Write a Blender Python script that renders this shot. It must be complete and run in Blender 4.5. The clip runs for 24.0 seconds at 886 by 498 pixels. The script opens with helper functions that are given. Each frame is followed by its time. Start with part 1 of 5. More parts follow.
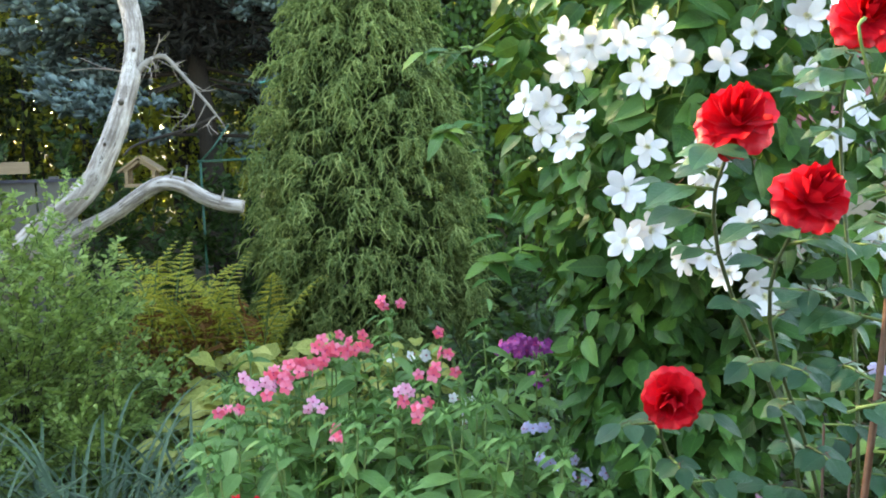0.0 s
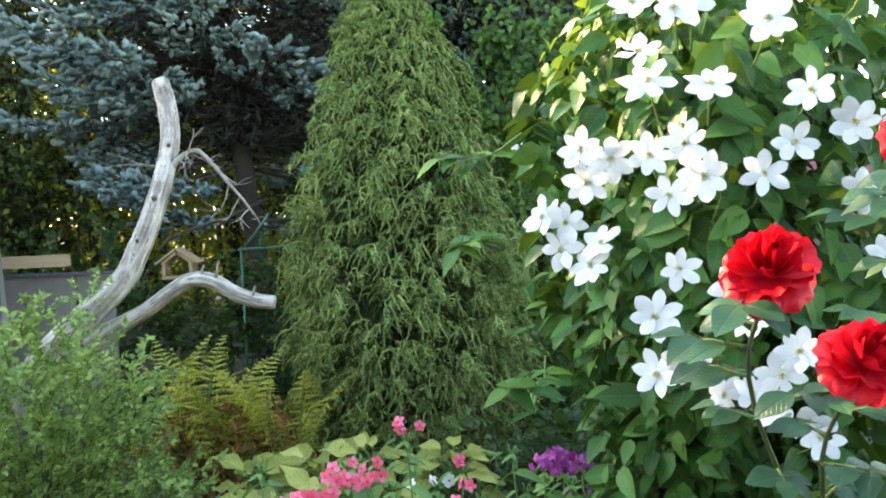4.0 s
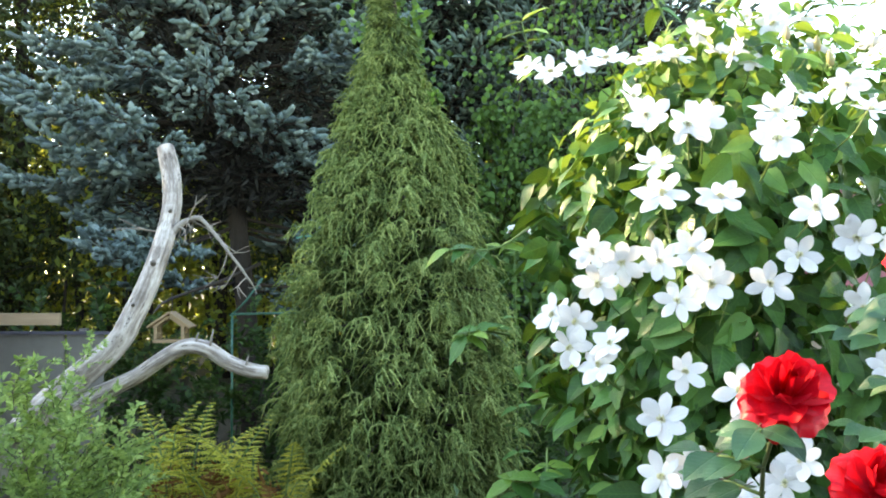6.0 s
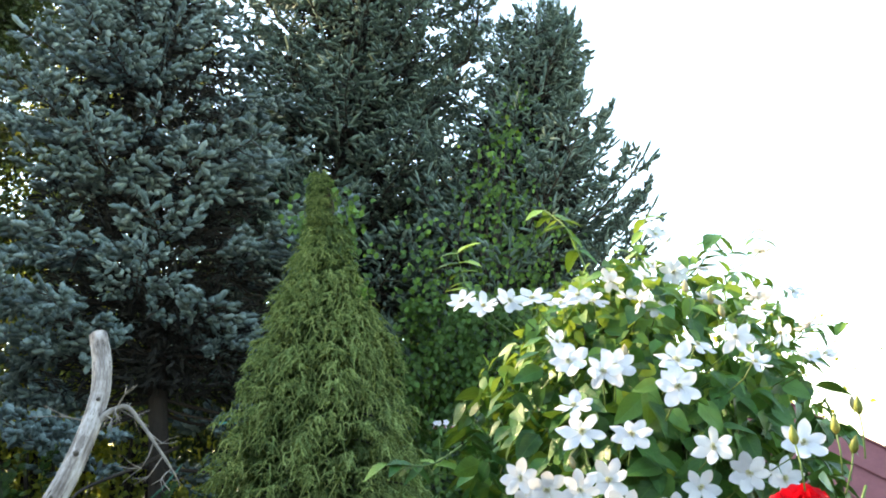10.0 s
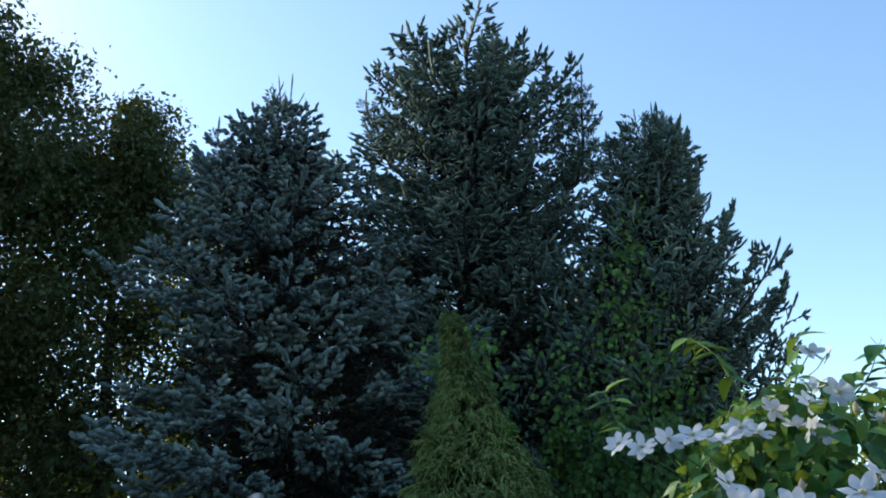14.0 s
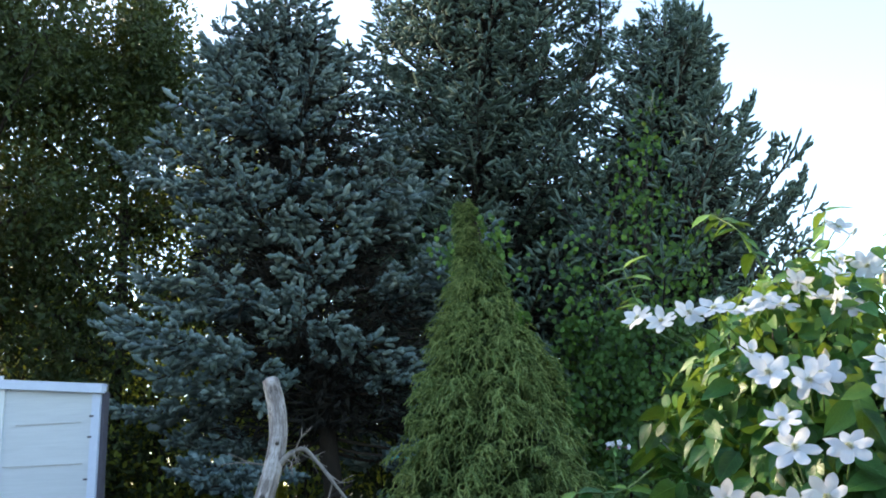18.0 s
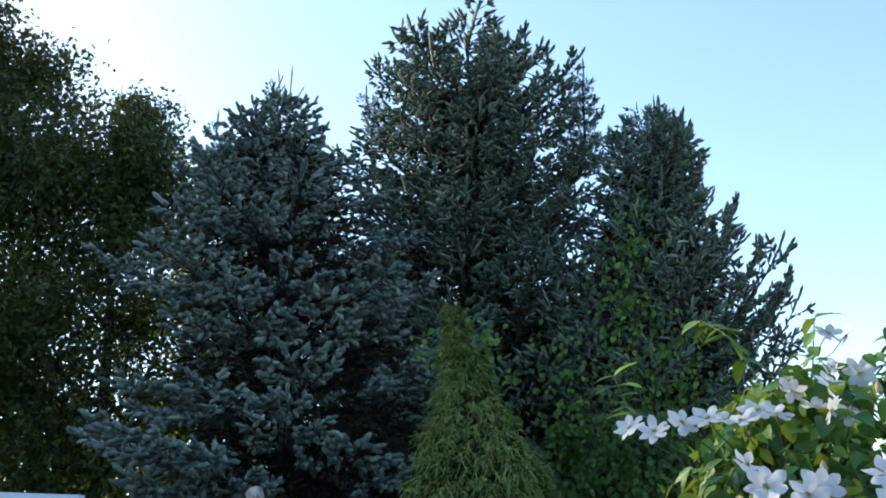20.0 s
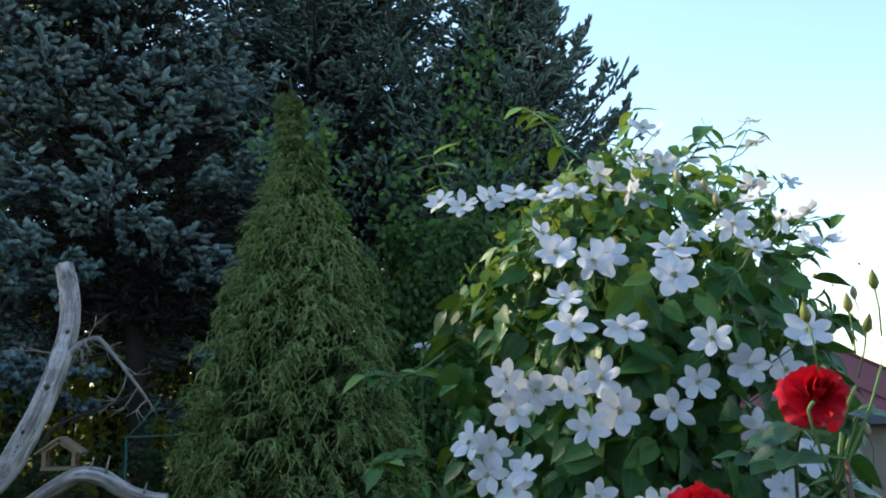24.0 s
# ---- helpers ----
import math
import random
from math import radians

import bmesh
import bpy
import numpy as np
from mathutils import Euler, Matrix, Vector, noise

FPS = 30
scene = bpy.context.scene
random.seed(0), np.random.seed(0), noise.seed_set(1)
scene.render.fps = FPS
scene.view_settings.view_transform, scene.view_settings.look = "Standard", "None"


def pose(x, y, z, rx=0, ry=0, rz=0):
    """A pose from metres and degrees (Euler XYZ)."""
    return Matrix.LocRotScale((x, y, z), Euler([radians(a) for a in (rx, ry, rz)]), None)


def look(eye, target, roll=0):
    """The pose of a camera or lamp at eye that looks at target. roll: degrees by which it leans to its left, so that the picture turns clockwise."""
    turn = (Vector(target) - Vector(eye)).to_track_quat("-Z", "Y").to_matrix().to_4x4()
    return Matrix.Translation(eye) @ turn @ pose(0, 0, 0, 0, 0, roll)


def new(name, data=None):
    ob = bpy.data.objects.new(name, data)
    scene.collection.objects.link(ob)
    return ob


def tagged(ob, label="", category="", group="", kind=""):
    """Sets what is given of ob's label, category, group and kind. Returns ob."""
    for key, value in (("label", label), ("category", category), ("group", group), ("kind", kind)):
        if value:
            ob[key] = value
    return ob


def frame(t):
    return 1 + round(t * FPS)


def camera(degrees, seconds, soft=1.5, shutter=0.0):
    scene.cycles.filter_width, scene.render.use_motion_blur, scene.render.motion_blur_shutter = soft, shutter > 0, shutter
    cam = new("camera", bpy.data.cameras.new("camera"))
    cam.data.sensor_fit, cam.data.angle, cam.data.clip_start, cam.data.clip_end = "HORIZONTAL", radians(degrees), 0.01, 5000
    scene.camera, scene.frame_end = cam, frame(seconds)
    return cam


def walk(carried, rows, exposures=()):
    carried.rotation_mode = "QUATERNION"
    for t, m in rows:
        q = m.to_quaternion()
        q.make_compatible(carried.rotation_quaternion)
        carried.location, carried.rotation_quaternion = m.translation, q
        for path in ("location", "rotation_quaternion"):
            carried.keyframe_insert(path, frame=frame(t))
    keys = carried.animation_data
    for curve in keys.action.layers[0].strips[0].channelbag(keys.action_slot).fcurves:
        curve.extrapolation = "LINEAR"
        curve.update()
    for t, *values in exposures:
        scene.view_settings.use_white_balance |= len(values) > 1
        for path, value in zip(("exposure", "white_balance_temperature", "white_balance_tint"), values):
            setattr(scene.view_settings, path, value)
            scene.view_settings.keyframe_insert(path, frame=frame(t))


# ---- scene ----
# ---------- camera ----------
cam = camera(54.2, 24.0, 1.9)
LEVEL = pose(0, 0, 0.17, -3.0, 1.4, 0)   # brings the path upright
PATH = [
    (0, (0.056, 0.069, 1.331), (0.038, 2.063, 1.176), -0.2),
    (0.5, (0.023, 0.134, 1.35), (0.002, 2.129, 1.214), -0.5),
    (1, (0.011, 0.182, 1.367), (-0.016, 2.181, 1.33), -0.4),
    (1.5, (0.056, 0.217, 1.379), (-0.013, 2.215, 1.384), -0.8),
    (3.5, (0.126, 0.239, 1.414), (-0.044, 2.232, 1.405), -1.3),
    (4, (0.137, 0.235, 1.431), (-0.004, 2.23, 1.441), -1.0),
    (4.5, (0.128, 0.228, 1.442), (0.027, 2.224, 1.498), 0.0),
    (5, (0.112, 0.223, 1.457), (0.001, 2.217, 1.556), 0.2),
    (5.5, (0.1, 0.209, 1.469), (-0.018, 2.201, 1.599), 0.7),
    (6, (0.087, 0.189, 1.48), (-0.021, 2.18, 1.644), 1.4),
    (6.5, (0.084, 0.164, 1.487), (-0.002, 2.153, 1.674), 1.7),
    (7, (0.084, 0.13, 1.501), (0.016, 2.118, 1.706), 2.2),
    (7.5, (0.074, 0.102, 1.505), (0.012, 2.085, 1.758), 2.3),
    (8, (0.061, 0.088, 1.513), (0.017, 2.063, 1.824), 2.3),
    (8.5, (0.049, 0.076, 1.522), (0.019, 2.045, 1.87), 2.6),
    (9, (0.044, 0.037, 1.536), (0.056, 1.993, 1.952), 2.5),
    (9.5, (0.042, 0.006, 1.545), (0.085, 1.945, 2.034), 2.8),
    (10, (0.04, -0.032, 1.556), (0.1, 1.885, 2.122), 2.4),
    (10.5, (0.037, -0.039, 1.564), (0.097, 1.862, 2.181), 1.7),
    (12.5, (0.011, -0.074, 1.61), (-0.072, 1.768, 2.385), -1.9),
    (13, (0.002, -0.08, 1.616), (-0.157, 1.739, 2.43), -1.7),
    (13.5, (-0.001, -0.085, 1.62), (-0.193, 1.724, 2.45), -1.8),
    (14, (0.0, -0.086, 1.612), (-0.221, 1.721, 2.441), -1.2),
    (14.5, (-0.005, -0.061, 1.608), (-0.243, 1.754, 2.412), -1.0),
    (15, (-0.01, -0.057, 1.603), (-0.276, 1.766, 2.383), -1.0),
    (15.5, (-0.015, -0.035, 1.599), (-0.298, 1.791, 2.363), -0.7),
    (16, (-0.022, -0.043, 1.591), (-0.331, 1.79, 2.327), -1.1),
    (16.5, (-0.021, -0.025, 1.581), (-0.349, 1.824, 2.268), -1.2),
    (17, (-0.018, -0.012, 1.574), (-0.343, 1.857, 2.208), -0.6),
    (17.5, (-0.02, -0.003, 1.572), (-0.302, 1.881, 2.18), -0.4),
    (19.5, (-0.029, 0.0, 1.584), (-0.268, 1.842, 2.327), -0.8),
    (20, (-0.023, 0.007, 1.595), (-0.244, 1.814, 2.422), -1.2),
    (20.5, (-0.014, 0.008, 1.598), (-0.185, 1.817, 2.434), -1.1),
    (21, (0.005, 0.001, 1.593), (-0.087, 1.828, 2.401), -1.3),
    (21.5, (0.021, 0.005, 1.584), (0.033, 1.854, 2.346), -1.2),
    (22, (0.024, 0.01, 1.573), (0.083, 1.878, 2.285), -0.6),
    (22.5, (0.024, 0.021, 1.562), (0.099, 1.91, 2.217), -0.1),
    (23, (0.033, 0.048, 1.545), (0.121, 1.956, 2.137), 0.1),
    (23.5, (0.04, 0.093, 1.526), (0.148, 2.027, 2.022), 0.4),
    (24, (0.052, 0.125, 1.508), (0.168, 2.077, 1.93), 0.3),
]
EXPOSURES = [(0, 3.35, 9400, 6), (5.0, 3.35, 9300, 6), (9.5, 3.4, 9300, 7), (10.5, 1.9, 7700, 5), (12.5, 0.98, 6400, 4), (15.0, 1.02, 6350, 4), (16.0, 1.38, 6650, 6), (17.0, 1.9, 7050, 5), (17.5, 2.1, 7300, 6), (19.5, 1.95, 7200, 7), (20.0, 1.45, 6800, 6), (20.5, 1.05, 6400, 4), (22.0, 0.95, 6100, 3), (23.0, 1.05, 6400, 4), (24.0, 1.5, 6800, 6)]
walk(cam, [(t, LEVEL @ look(eye, target, roll)) for t, eye, target, roll in PATH], EXPOSURES)


# ---------- light ----------
SUN_ELEV, SUN_AZ = 33.0, -56.0   # degrees up; azimuth from +y towards +x
world = bpy.data.worlds.new("sky")
scene.world = world
world.use_nodes = True
wn = world.node_tree.nodes
sky = wn.new("ShaderNodeTexSky")
sky.sky_type, sky.sun_disc = "NISHITA", False
sky.sun_elevation, sky.sun_rotation = radians(SUN_ELEV), radians(SUN_AZ)
sky.air_density, sky.dust_density, sky.ozone_density = 1.0, 0.3, 2.2
wn["Background"].inputs["Strength"].default_value = 0.15
world.node_tree.links.new(sky.outputs["Color"], wn["Background"].inputs["Color"])
sun = new("sun", bpy.data.lights.new("sun", "SUN"))
sun.data.energy, sun.data.angle, sun.data.color = 2.7, radians(0.6), (1.0, 0.86, 0.66)
az, el = radians(SUN_AZ), radians(SUN_ELEV)
SUN_DIR = Vector((math.sin(az) * math.cos(el), math.cos(az) * math.cos(el), math.sin(el)))
sun.matrix_world = look(SUN_DIR * 40, (0, 0, 0))


# ---------- materials ----------
def nodes_of(name):
    m = bpy.data.materials.new(name)
    m.use_nodes = True
    nt = m.node_tree
    return m, nt, nt.nodes, nt.nodes["Principled BSDF"]


def ramp(nt, fac, stops):
    n = nt.nodes.new("ShaderNodeValToRGB")
    el_ = n.color_ramp.elements
    while len(el_) < len(stops):
        el_.new(0.5)
    for e, (p, c) in zip(el_, stops):
        e.position, e.color = p, (*c, 1)
    nt.links.new(fac, n.inputs["Fac"])
    return n.outputs["Color"]


def noise_of(nt, scale, detail=4.0, rough=0.6, coord="Object", stretch=(1, 1, 1)):
    tc, mp, n = nt.nodes.new("ShaderNodeTexCoord"), nt.nodes.new("ShaderNodeMapping"), nt.nodes.new("ShaderNodeTexNoise")
    mp.inputs["Scale"].default_value = stretch
    n.inputs["Scale"].default_value, n.inputs["Detail"].default_value, n.inputs["Roughness"].default_value = scale, detail, rough
    nt.links.new(tc.outputs[coord], mp.inputs["Vector"])
    nt.links.new(mp.outputs["Vector"], n.inputs["Vector"])
    return n.outputs["Fac"]


def mixed(nt, fac, a, b, mode="MIX"):
    n = nt.nodes.new("ShaderNodeMix")
    n.data_type, n.blend_type = "RGBA", mode
    for sock, v in ((n.inputs[0], fac), (n.inputs[6], a), (n.inputs[7], b)):
        if isinstance(v, (int, float)):
            sock.default_value = v
        elif isinstance(v, tuple):
            sock.default_value = (*v, 1)
        else:
            nt.links.new(v, sock)
    return n.outputs[2]


def bump(nt, b, height, strength, dist=0.01):
    n = nt.nodes.new("ShaderNodeBump")
    n.inputs["Strength"].default_value, n.inputs["Distance"].default_value = strength, dist
    nt.links.new(height, n.inputs["Height"])
    nt.links.new(n.outputs["Normal"], b.inputs["Normal"])


def leafy(name, dark, mid, light, rough=0.5, through_light=0.3, glow=(0.35, 0.45, 0.05), grain=60.0, veins=0.0, ribs=0.0, gloss=0.2):
    """Leaf, needle or petal: colour varies leaf by leaf and within a leaf, and some light passes through."""
    m, nt, ns, b = nodes_of(name)
    oi, ge = ns.new("ShaderNodeObjectInfo"), ns.new("ShaderNodeNewGeometry")
    add = ns.new("ShaderNodeMath")
    add.operation = "ADD"
    fr = ns.new("ShaderNodeMath")
    fr.operation = "FRACT"
    nt.links.new(oi.outputs["Random"], add.inputs[0])
    nt.links.new(ge.outputs["Random Per Island"], add.inputs[1])
    nt.links.new(add.outputs[0], fr.inputs[0])
    base = ramp(nt, fr.outputs[0], [(0.0, dark), (0.55, mid), (1.0, light)])
    fine = noise_of(nt, grain, 3.0)
    col = mixed(nt, 0.35, base, ramp(nt, fine, [(0.3, dark), (0.7, light)]))
    relief = fine
    if veins or ribs:
        uv, sep = ns.new("ShaderNodeUVMap"), ns.new("ShaderNodeSeparateXYZ")
        nt.links.new(uv.outputs[0], sep.inputs[0])

        def calc(op, x, y=0.0, z=0.0):
            n = ns.new("ShaderNodeMath")
            n.operation = op
            for sock, v in zip(n.inputs, (x, y, z)):
                if isinstance(v, (int, float)):
                    sock.default_value = v
                else:
                    nt.links.new(v, sock)
            return n.outputs[0]

        side = calc("ABSOLUTE", sep.outputs[1])
        if veins:
            mid = calc("SUBTRACT", 1.0, calc("MULTIPLY", side, 45.0))
            run = calc("FRACT", calc("MULTIPLY", calc("SUBTRACT", sep.outputs[0], calc("MULTIPLY", side, 0.9)), 8.0))
            branch = calc("SUBTRACT", 1.0, calc("MULTIPLY", calc("ABSOLUTE", calc("SUBTRACT", run, 0.5)), 9.0))
            line = calc("MAXIMUM", calc("MULTIPLY", calc("MAXIMUM", branch, 0.0), 0.55), calc("MAXIMUM", mid, 0.0))
            inside = calc("LESS_THAN", side, 2.0)
            line = calc("MULTIPLY", line, inside)
            col = mixed(nt, calc("MULTIPLY", line, veins), col, light)
            relief = calc("SUBTRACT", calc("MULTIPLY", fine, 0.6), calc("MULTIPLY", line, 0.6))
        else:
            wave = calc("SINE", calc("MULTIPLY", side, 55.0))
            col = mixed(nt, calc("MULTIPLY", calc("MAXIMUM", wave, 0.0), ribs), col, dark)
            relief = wave
    nt.links.new(col, b.inputs["Base Color"])
    b.inputs["Roughness"].default_value = rough
    b.inputs["Specular IOR Level"].default_value = gloss
    bump(nt, b, relief, 0.4 if veins else 0.12 if ribs else 0.25, 0.003)
    tr, mx = ns.new("ShaderNodeBsdfTranslucent"), ns.new("ShaderNodeMixShader")
    nt.links.new(mixed(nt, 0.6, col, glow), tr.inputs["Color"])
    mx.inputs[0].default_value = through_light
    nt.links.new(b.outputs[0], mx.inputs[1])
    nt.links.new(tr.outputs[0], mx.inputs[2])
    nt.links.new(mx.outputs[0], ns["Material Output"].inputs["Surface"])
    return m


def solid(name, dark, light, scale=8.0, rough=0.7, metal=0.0, relief=0.3, stretch=(1, 1, 1), dist=0.01, lo=0.32, hi=0.68):
    m, nt, ns, b = nodes_of(name)
    big = noise_of(nt, scale, 6.0, 0.65, "Object", stretch)
    small = noise_of(nt, scale * 7, 4.0, 0.6, "Object", stretch)
    col = mixed(nt, 0.4, ramp(nt, big, [(lo, dark), (hi, light)]), ramp(nt, small, [(lo, dark), (hi, light)]))
    oi = ns.new("ShaderNodeObjectInfo")
    col = mixed(nt, 0.25, col, ramp(nt, oi.outputs["Random"], [(0.0, dark), (1.0, light)]))
    nt.links.new(col, b.inputs["Base Color"])
    b.inputs["Roughness"].default_value, b.inputs["Metallic"].default_value = rough, metal
    if relief:
        bump(nt, b, small, relief, dist)
    return m


M_SOIL = solid("soil", (0.022, 0.018, 0.012), (0.06, 0.05, 0.03), 3.0, 0.95, relief=0.6, dist=0.02)
M_BARK = solid("spruce_bark", (0.012, 0.008, 0.006), (0.040, 0.027, 0.019), 9.0, 0.9, relief=0.9, stretch=(1, 1, 0.3), dist=0.02)
M_TWIG = solid("twig_bark", (0.016, 0.011, 0.008), (0.05, 0.034, 0.023), 20.0, 0.9)
M_BLUE = leafy("blue_needles", (0.030, 0.050, 0.048), (0.098, 0.150, 0.147), (0.255, 0.335, 0.325), 0.7, 0.05, (0.12, 0.2, 0.12), 140, gloss=0.1)
M_GREENNEEDLE = leafy("grey_green_needles", (0.034, 0.064, 0.052), (0.092, 0.145, 0.120), (0.21, 0.275, 0.23), 0.7, 0.05, (0.2, 0.22, 0.08), 140, gloss=0.1)
def grained(name, dark, mid, light):
    """Barkless weathered wood: streaks and checks that run along the limb."""
    m, nt, ns, b = nodes_of(name)
    broad = noise_of(nt, 1.0, 5.0, 0.6, "UV", (5.0, 3.0, 1))
    fine = noise_of(nt, 1.0, 5.0, 0.7, "UV", (7.0, 11, 1))
    blot = noise_of(nt, 9.0, 3.0)
    col = mixed(nt, 0.5, ramp(nt, broad, [(0.42, dark), (0.50, mid), (0.58, light)]), ramp(nt, fine, [(0.35, dark), (0.5, mid), (0.62, light)]))
    col = mixed(nt, 0.15, col, ramp(nt, blot, [(0.35, mid), (0.65, light)]))
    check = noise_of(nt, 1.0, 6.0, 0.75, "UV", (9.0, 6, 1))
    col = mixed(nt, ramp(nt, check, [(0.37, (1, 1, 1)), (0.44, (0, 0, 0))]), col, dark)
    nt.links.new(col, b.inputs["Base Color"])
    b.inputs["Roughness"].default_value = 0.85
    bump(nt, b, fine, 0.55, 0.006)
    return m


M_DEAD = grained("weathered_wood", (0.060, 0.042, 0.034), (0.25, 0.20, 0.17), (0.56, 0.50, 0.46))
M_DEADTWIG = solid("dead_twig_wood", (0.10, 0.085, 0.07), (0.34, 0.29, 0.25), 12.0, 0.85)
# Dead twig brown, taken near black to hold the crown's inner shade.
M_INNERSHADE = solid("dead_twig_shade_dark", (0.006, 0.006, 0.004), (0.016, 0.014, 0.010), 20.0, 0.95)
M_DEADDARK = solid("weathered_wood_knot", (0.05, 0.04, 0.035), (0.16, 0.13, 0.11), 14.0, 0.9)
# Darker copy of the thread colour: the shade inside the crown, painted in.
M_THREADSHADE = leafy("thread_shade_dark", (0.022, 0.045, 0.014), (0.05, 0.085, 0.026), (0.09, 0.13, 0.04), 0.7, 0.12)
M_THREAD = leafy("thread_foliage", (0.054, 0.100, 0.030), (0.155, 0.225, 0.070), (0.36, 0.42, 0.15), 0.65, 0.16, (0.28, 0.35, 0.06), gloss=0.1)
M_CLEM = leafy("clematis_leaf", (0.004, 0.030, 0.008), (0.020, 0.092, 0.022), (0.095, 0.235, 0.050), 0.40, 0.11, (0.3, 0.5, 0.05), 40, 0.4, gloss=0.25)
M_CLEMYOUNG = leafy("young_leaf", (0.038, 0.105, 0.022), (0.088, 0.20, 0.036), (0.20, 0.34, 0.066), 0.40, 0.22, (0.45, 0.6, 0.08), 40, 0.35)
M_PETAL = leafy("white_petal", (0.62, 0.61, 0.64), (0.72, 0.71, 0.73), (0.80, 0.79, 0.79), 0.5, 0.30, (0.82, 0.82, 0.80), 30, 0.0, 0.16)
M_ANTHER = solid("anther", (0.55, 0.52, 0.28), (0.80, 0.78, 0.52), 80.0, 0.8)
M_BUD = leafy("bud", (0.35, 0.33, 0.14), (0.5, 0.42, 0.25), (0.55, 0.36, 0.28), 0.6, 0.2)
M_ROSE = leafy("rose_petal", (0.33, 0.002, 0.008), (0.56, 0.005, 0.016), (0.74, 0.016, 0.036), 0.42, 0.17, (0.75, 0.006, 0.02), 12)
M_ROSELEAF = leafy("rose_leaf", (0.005, 0.032, 0.017), (0.015, 0.064, 0.032), (0.045, 0.125, 0.055), 0.34, 0.09, (0.2, 0.38, 0.05), 40, 0.3, gloss=0.32)
M_CANE = solid("rose_cane", (0.055, 0.026, 0.014), (0.15, 0.062, 0.035), 14.0, 0.55)
M_CANEGREEN = solid("green_cane", (0.022, 0.040, 0.014), (0.065, 0.095, 0.032), 14.0, 0.55)
M_STEM = solid("green_stem", (0.07, 0.13, 0.03), (0.16, 0.24, 0.06), 20.0, 0.6)
M_PINK = leafy("pink_floret", (0.72, 0.03, 0.06), (0.84, 0.10, 0.19), (0.88, 0.34, 0.48), 0.6, 0.25, (0.9, 0.2, 0.3))
M_PALEPINK = leafy("pale_pink_floret", (0.80, 0.25, 0.45), (0.84, 0.38, 0.56), (0.86, 0.5, 0.66), 0.6, 0.25, (0.9, 0.4, 0.5))
M_PURPLE = leafy("purple_floret", (0.09, 0.006, 0.085), (0.20, 0.016, 0.165), (0.40, 0.09, 0.33), 0.6, 0.15, (0.4, 0.05, 0.32))
M_LAV = leafy("lavender_floret", (0.5, 0.46, 0.72), (0.58, 0.53, 0.78), (0.68, 0.63, 0.83), 0.6, 0.25, (0.7, 0.6, 0.9))
M_EYE = solid("floret_eye", (0.4, 0.02, 0.12), (0.6, 0.04, 0.2), 50.0, 0.7)
M_PHLOX = leafy("phlox_leaf", (0.022, 0.082, 0.020), (0.080, 0.205, 0.050), (0.22, 0.38, 0.12), 0.42, 0.18, (0.3, 0.5, 0.1), 40, 0.35, gloss=0.25)
M_SPIREA = leafy("shrub_leaf", (0.034, 0.085, 0.020), (0.16, 0.26, 0.056), (0.40, 0.50, 0.16), 0.48, 0.2, (0.36, 0.5, 0.1), 60, 0.2, gloss=0.2)
M_FERN = leafy("fern_frond", (0.16, 0.22, 0.035), (0.40, 0.42, 0.07), (0.60, 0.48, 0.10), 0.6, 0.3, (0.5, 0.45, 0.05), gloss=0.15)
M_FERNBROWN = leafy("dry_fern", (0.12, 0.05, 0.02), (0.22, 0.09, 0.03), (0.30, 0.15, 0.05), 0.8, 0.15, (0.4, 0.2, 0.05))
M_HOSTA = leafy("hosta_leaf", (0.07, 0.11, 0.022), (0.27, 0.29, 0.055), (0.54, 0.50, 0.16), 0.5, 0.22, (0.5, 0.5, 0.08), 14, 0.6, gloss=0.2)
M_BLADE = leafy("blade_leaf", (0.008, 0.028, 0.013), (0.027, 0.068, 0.034), (0.11, 0.18, 0.10), 0.42, 0.12, (0.25, 0.4, 0.12), gloss=0.25)
M_VINE = leafy("vine_leaf", (0.009, 0.030, 0.009), (0.024, 0.068, 0.017), (0.075, 0.16, 0.034), 0.45, 0.15, (0.35, 0.55, 0.05), 40, 0.3)
M_VINEYOUNG = leafy("young_vine_leaf", (0.03, 0.085, 0.016), (0.065, 0.155, 0.026), (0.15, 0.28, 0.05), 0.45, 0.22, (0.42, 0.6, 0.06), 40, 0.3)
# Leaf green with the shade painted in, for the fill bushes.
M_UNDERSHADE = leafy("undergrowth_leaf_shade", (0.009, 0.026, 0.008), (0.020, 0.052, 0.013), (0.05, 0.10, 0.022), 0.45, 0.1, (0.2, 0.35, 0.04), 40)
M_BROAD = leafy("broad_leaf", (0.016, 0.030, 0.013), (0.032, 0.052, 0.019), (0.064, 0.088, 0.028), 0.5, 0.07, (0.36, 0.40, 0.04), 20)
M_WOODS = leafy("wood_leaf", (0.06, 0.10, 0.022), (0.14, 0.19, 0.035), (0.28, 0.31, 0.06), 0.55, 0.45, (0.55, 0.54, 0.09), 20)
M_STONE = solid("stone", (0.22, 0.20, 0.18), (0.46, 0.43, 0.40), 12.0, 0.85, relief=0.5)
M_TIMBER = solid("pale_timber", (0.34, 0.22, 0.13), (0.54, 0.38, 0.25), 10.0, 0.75, relief=0.3, stretch=(0.3, 5, 5), dist=0.004)
M_FEEDER = solid("feeder_wood", (0.18, 0.11, 0.055), (0.38, 0.26, 0.15), 12.0, 0.8, relief=0.3, stretch=(0.4, 5, 5), dist=0.003)
# Kept dark so that the added wall bounces little light.
M_BLOCKER = solid("dark_blocker", (0.035, 0.03, 0.027), (0.07, 0.06, 0.05), 2.5, 0.85)
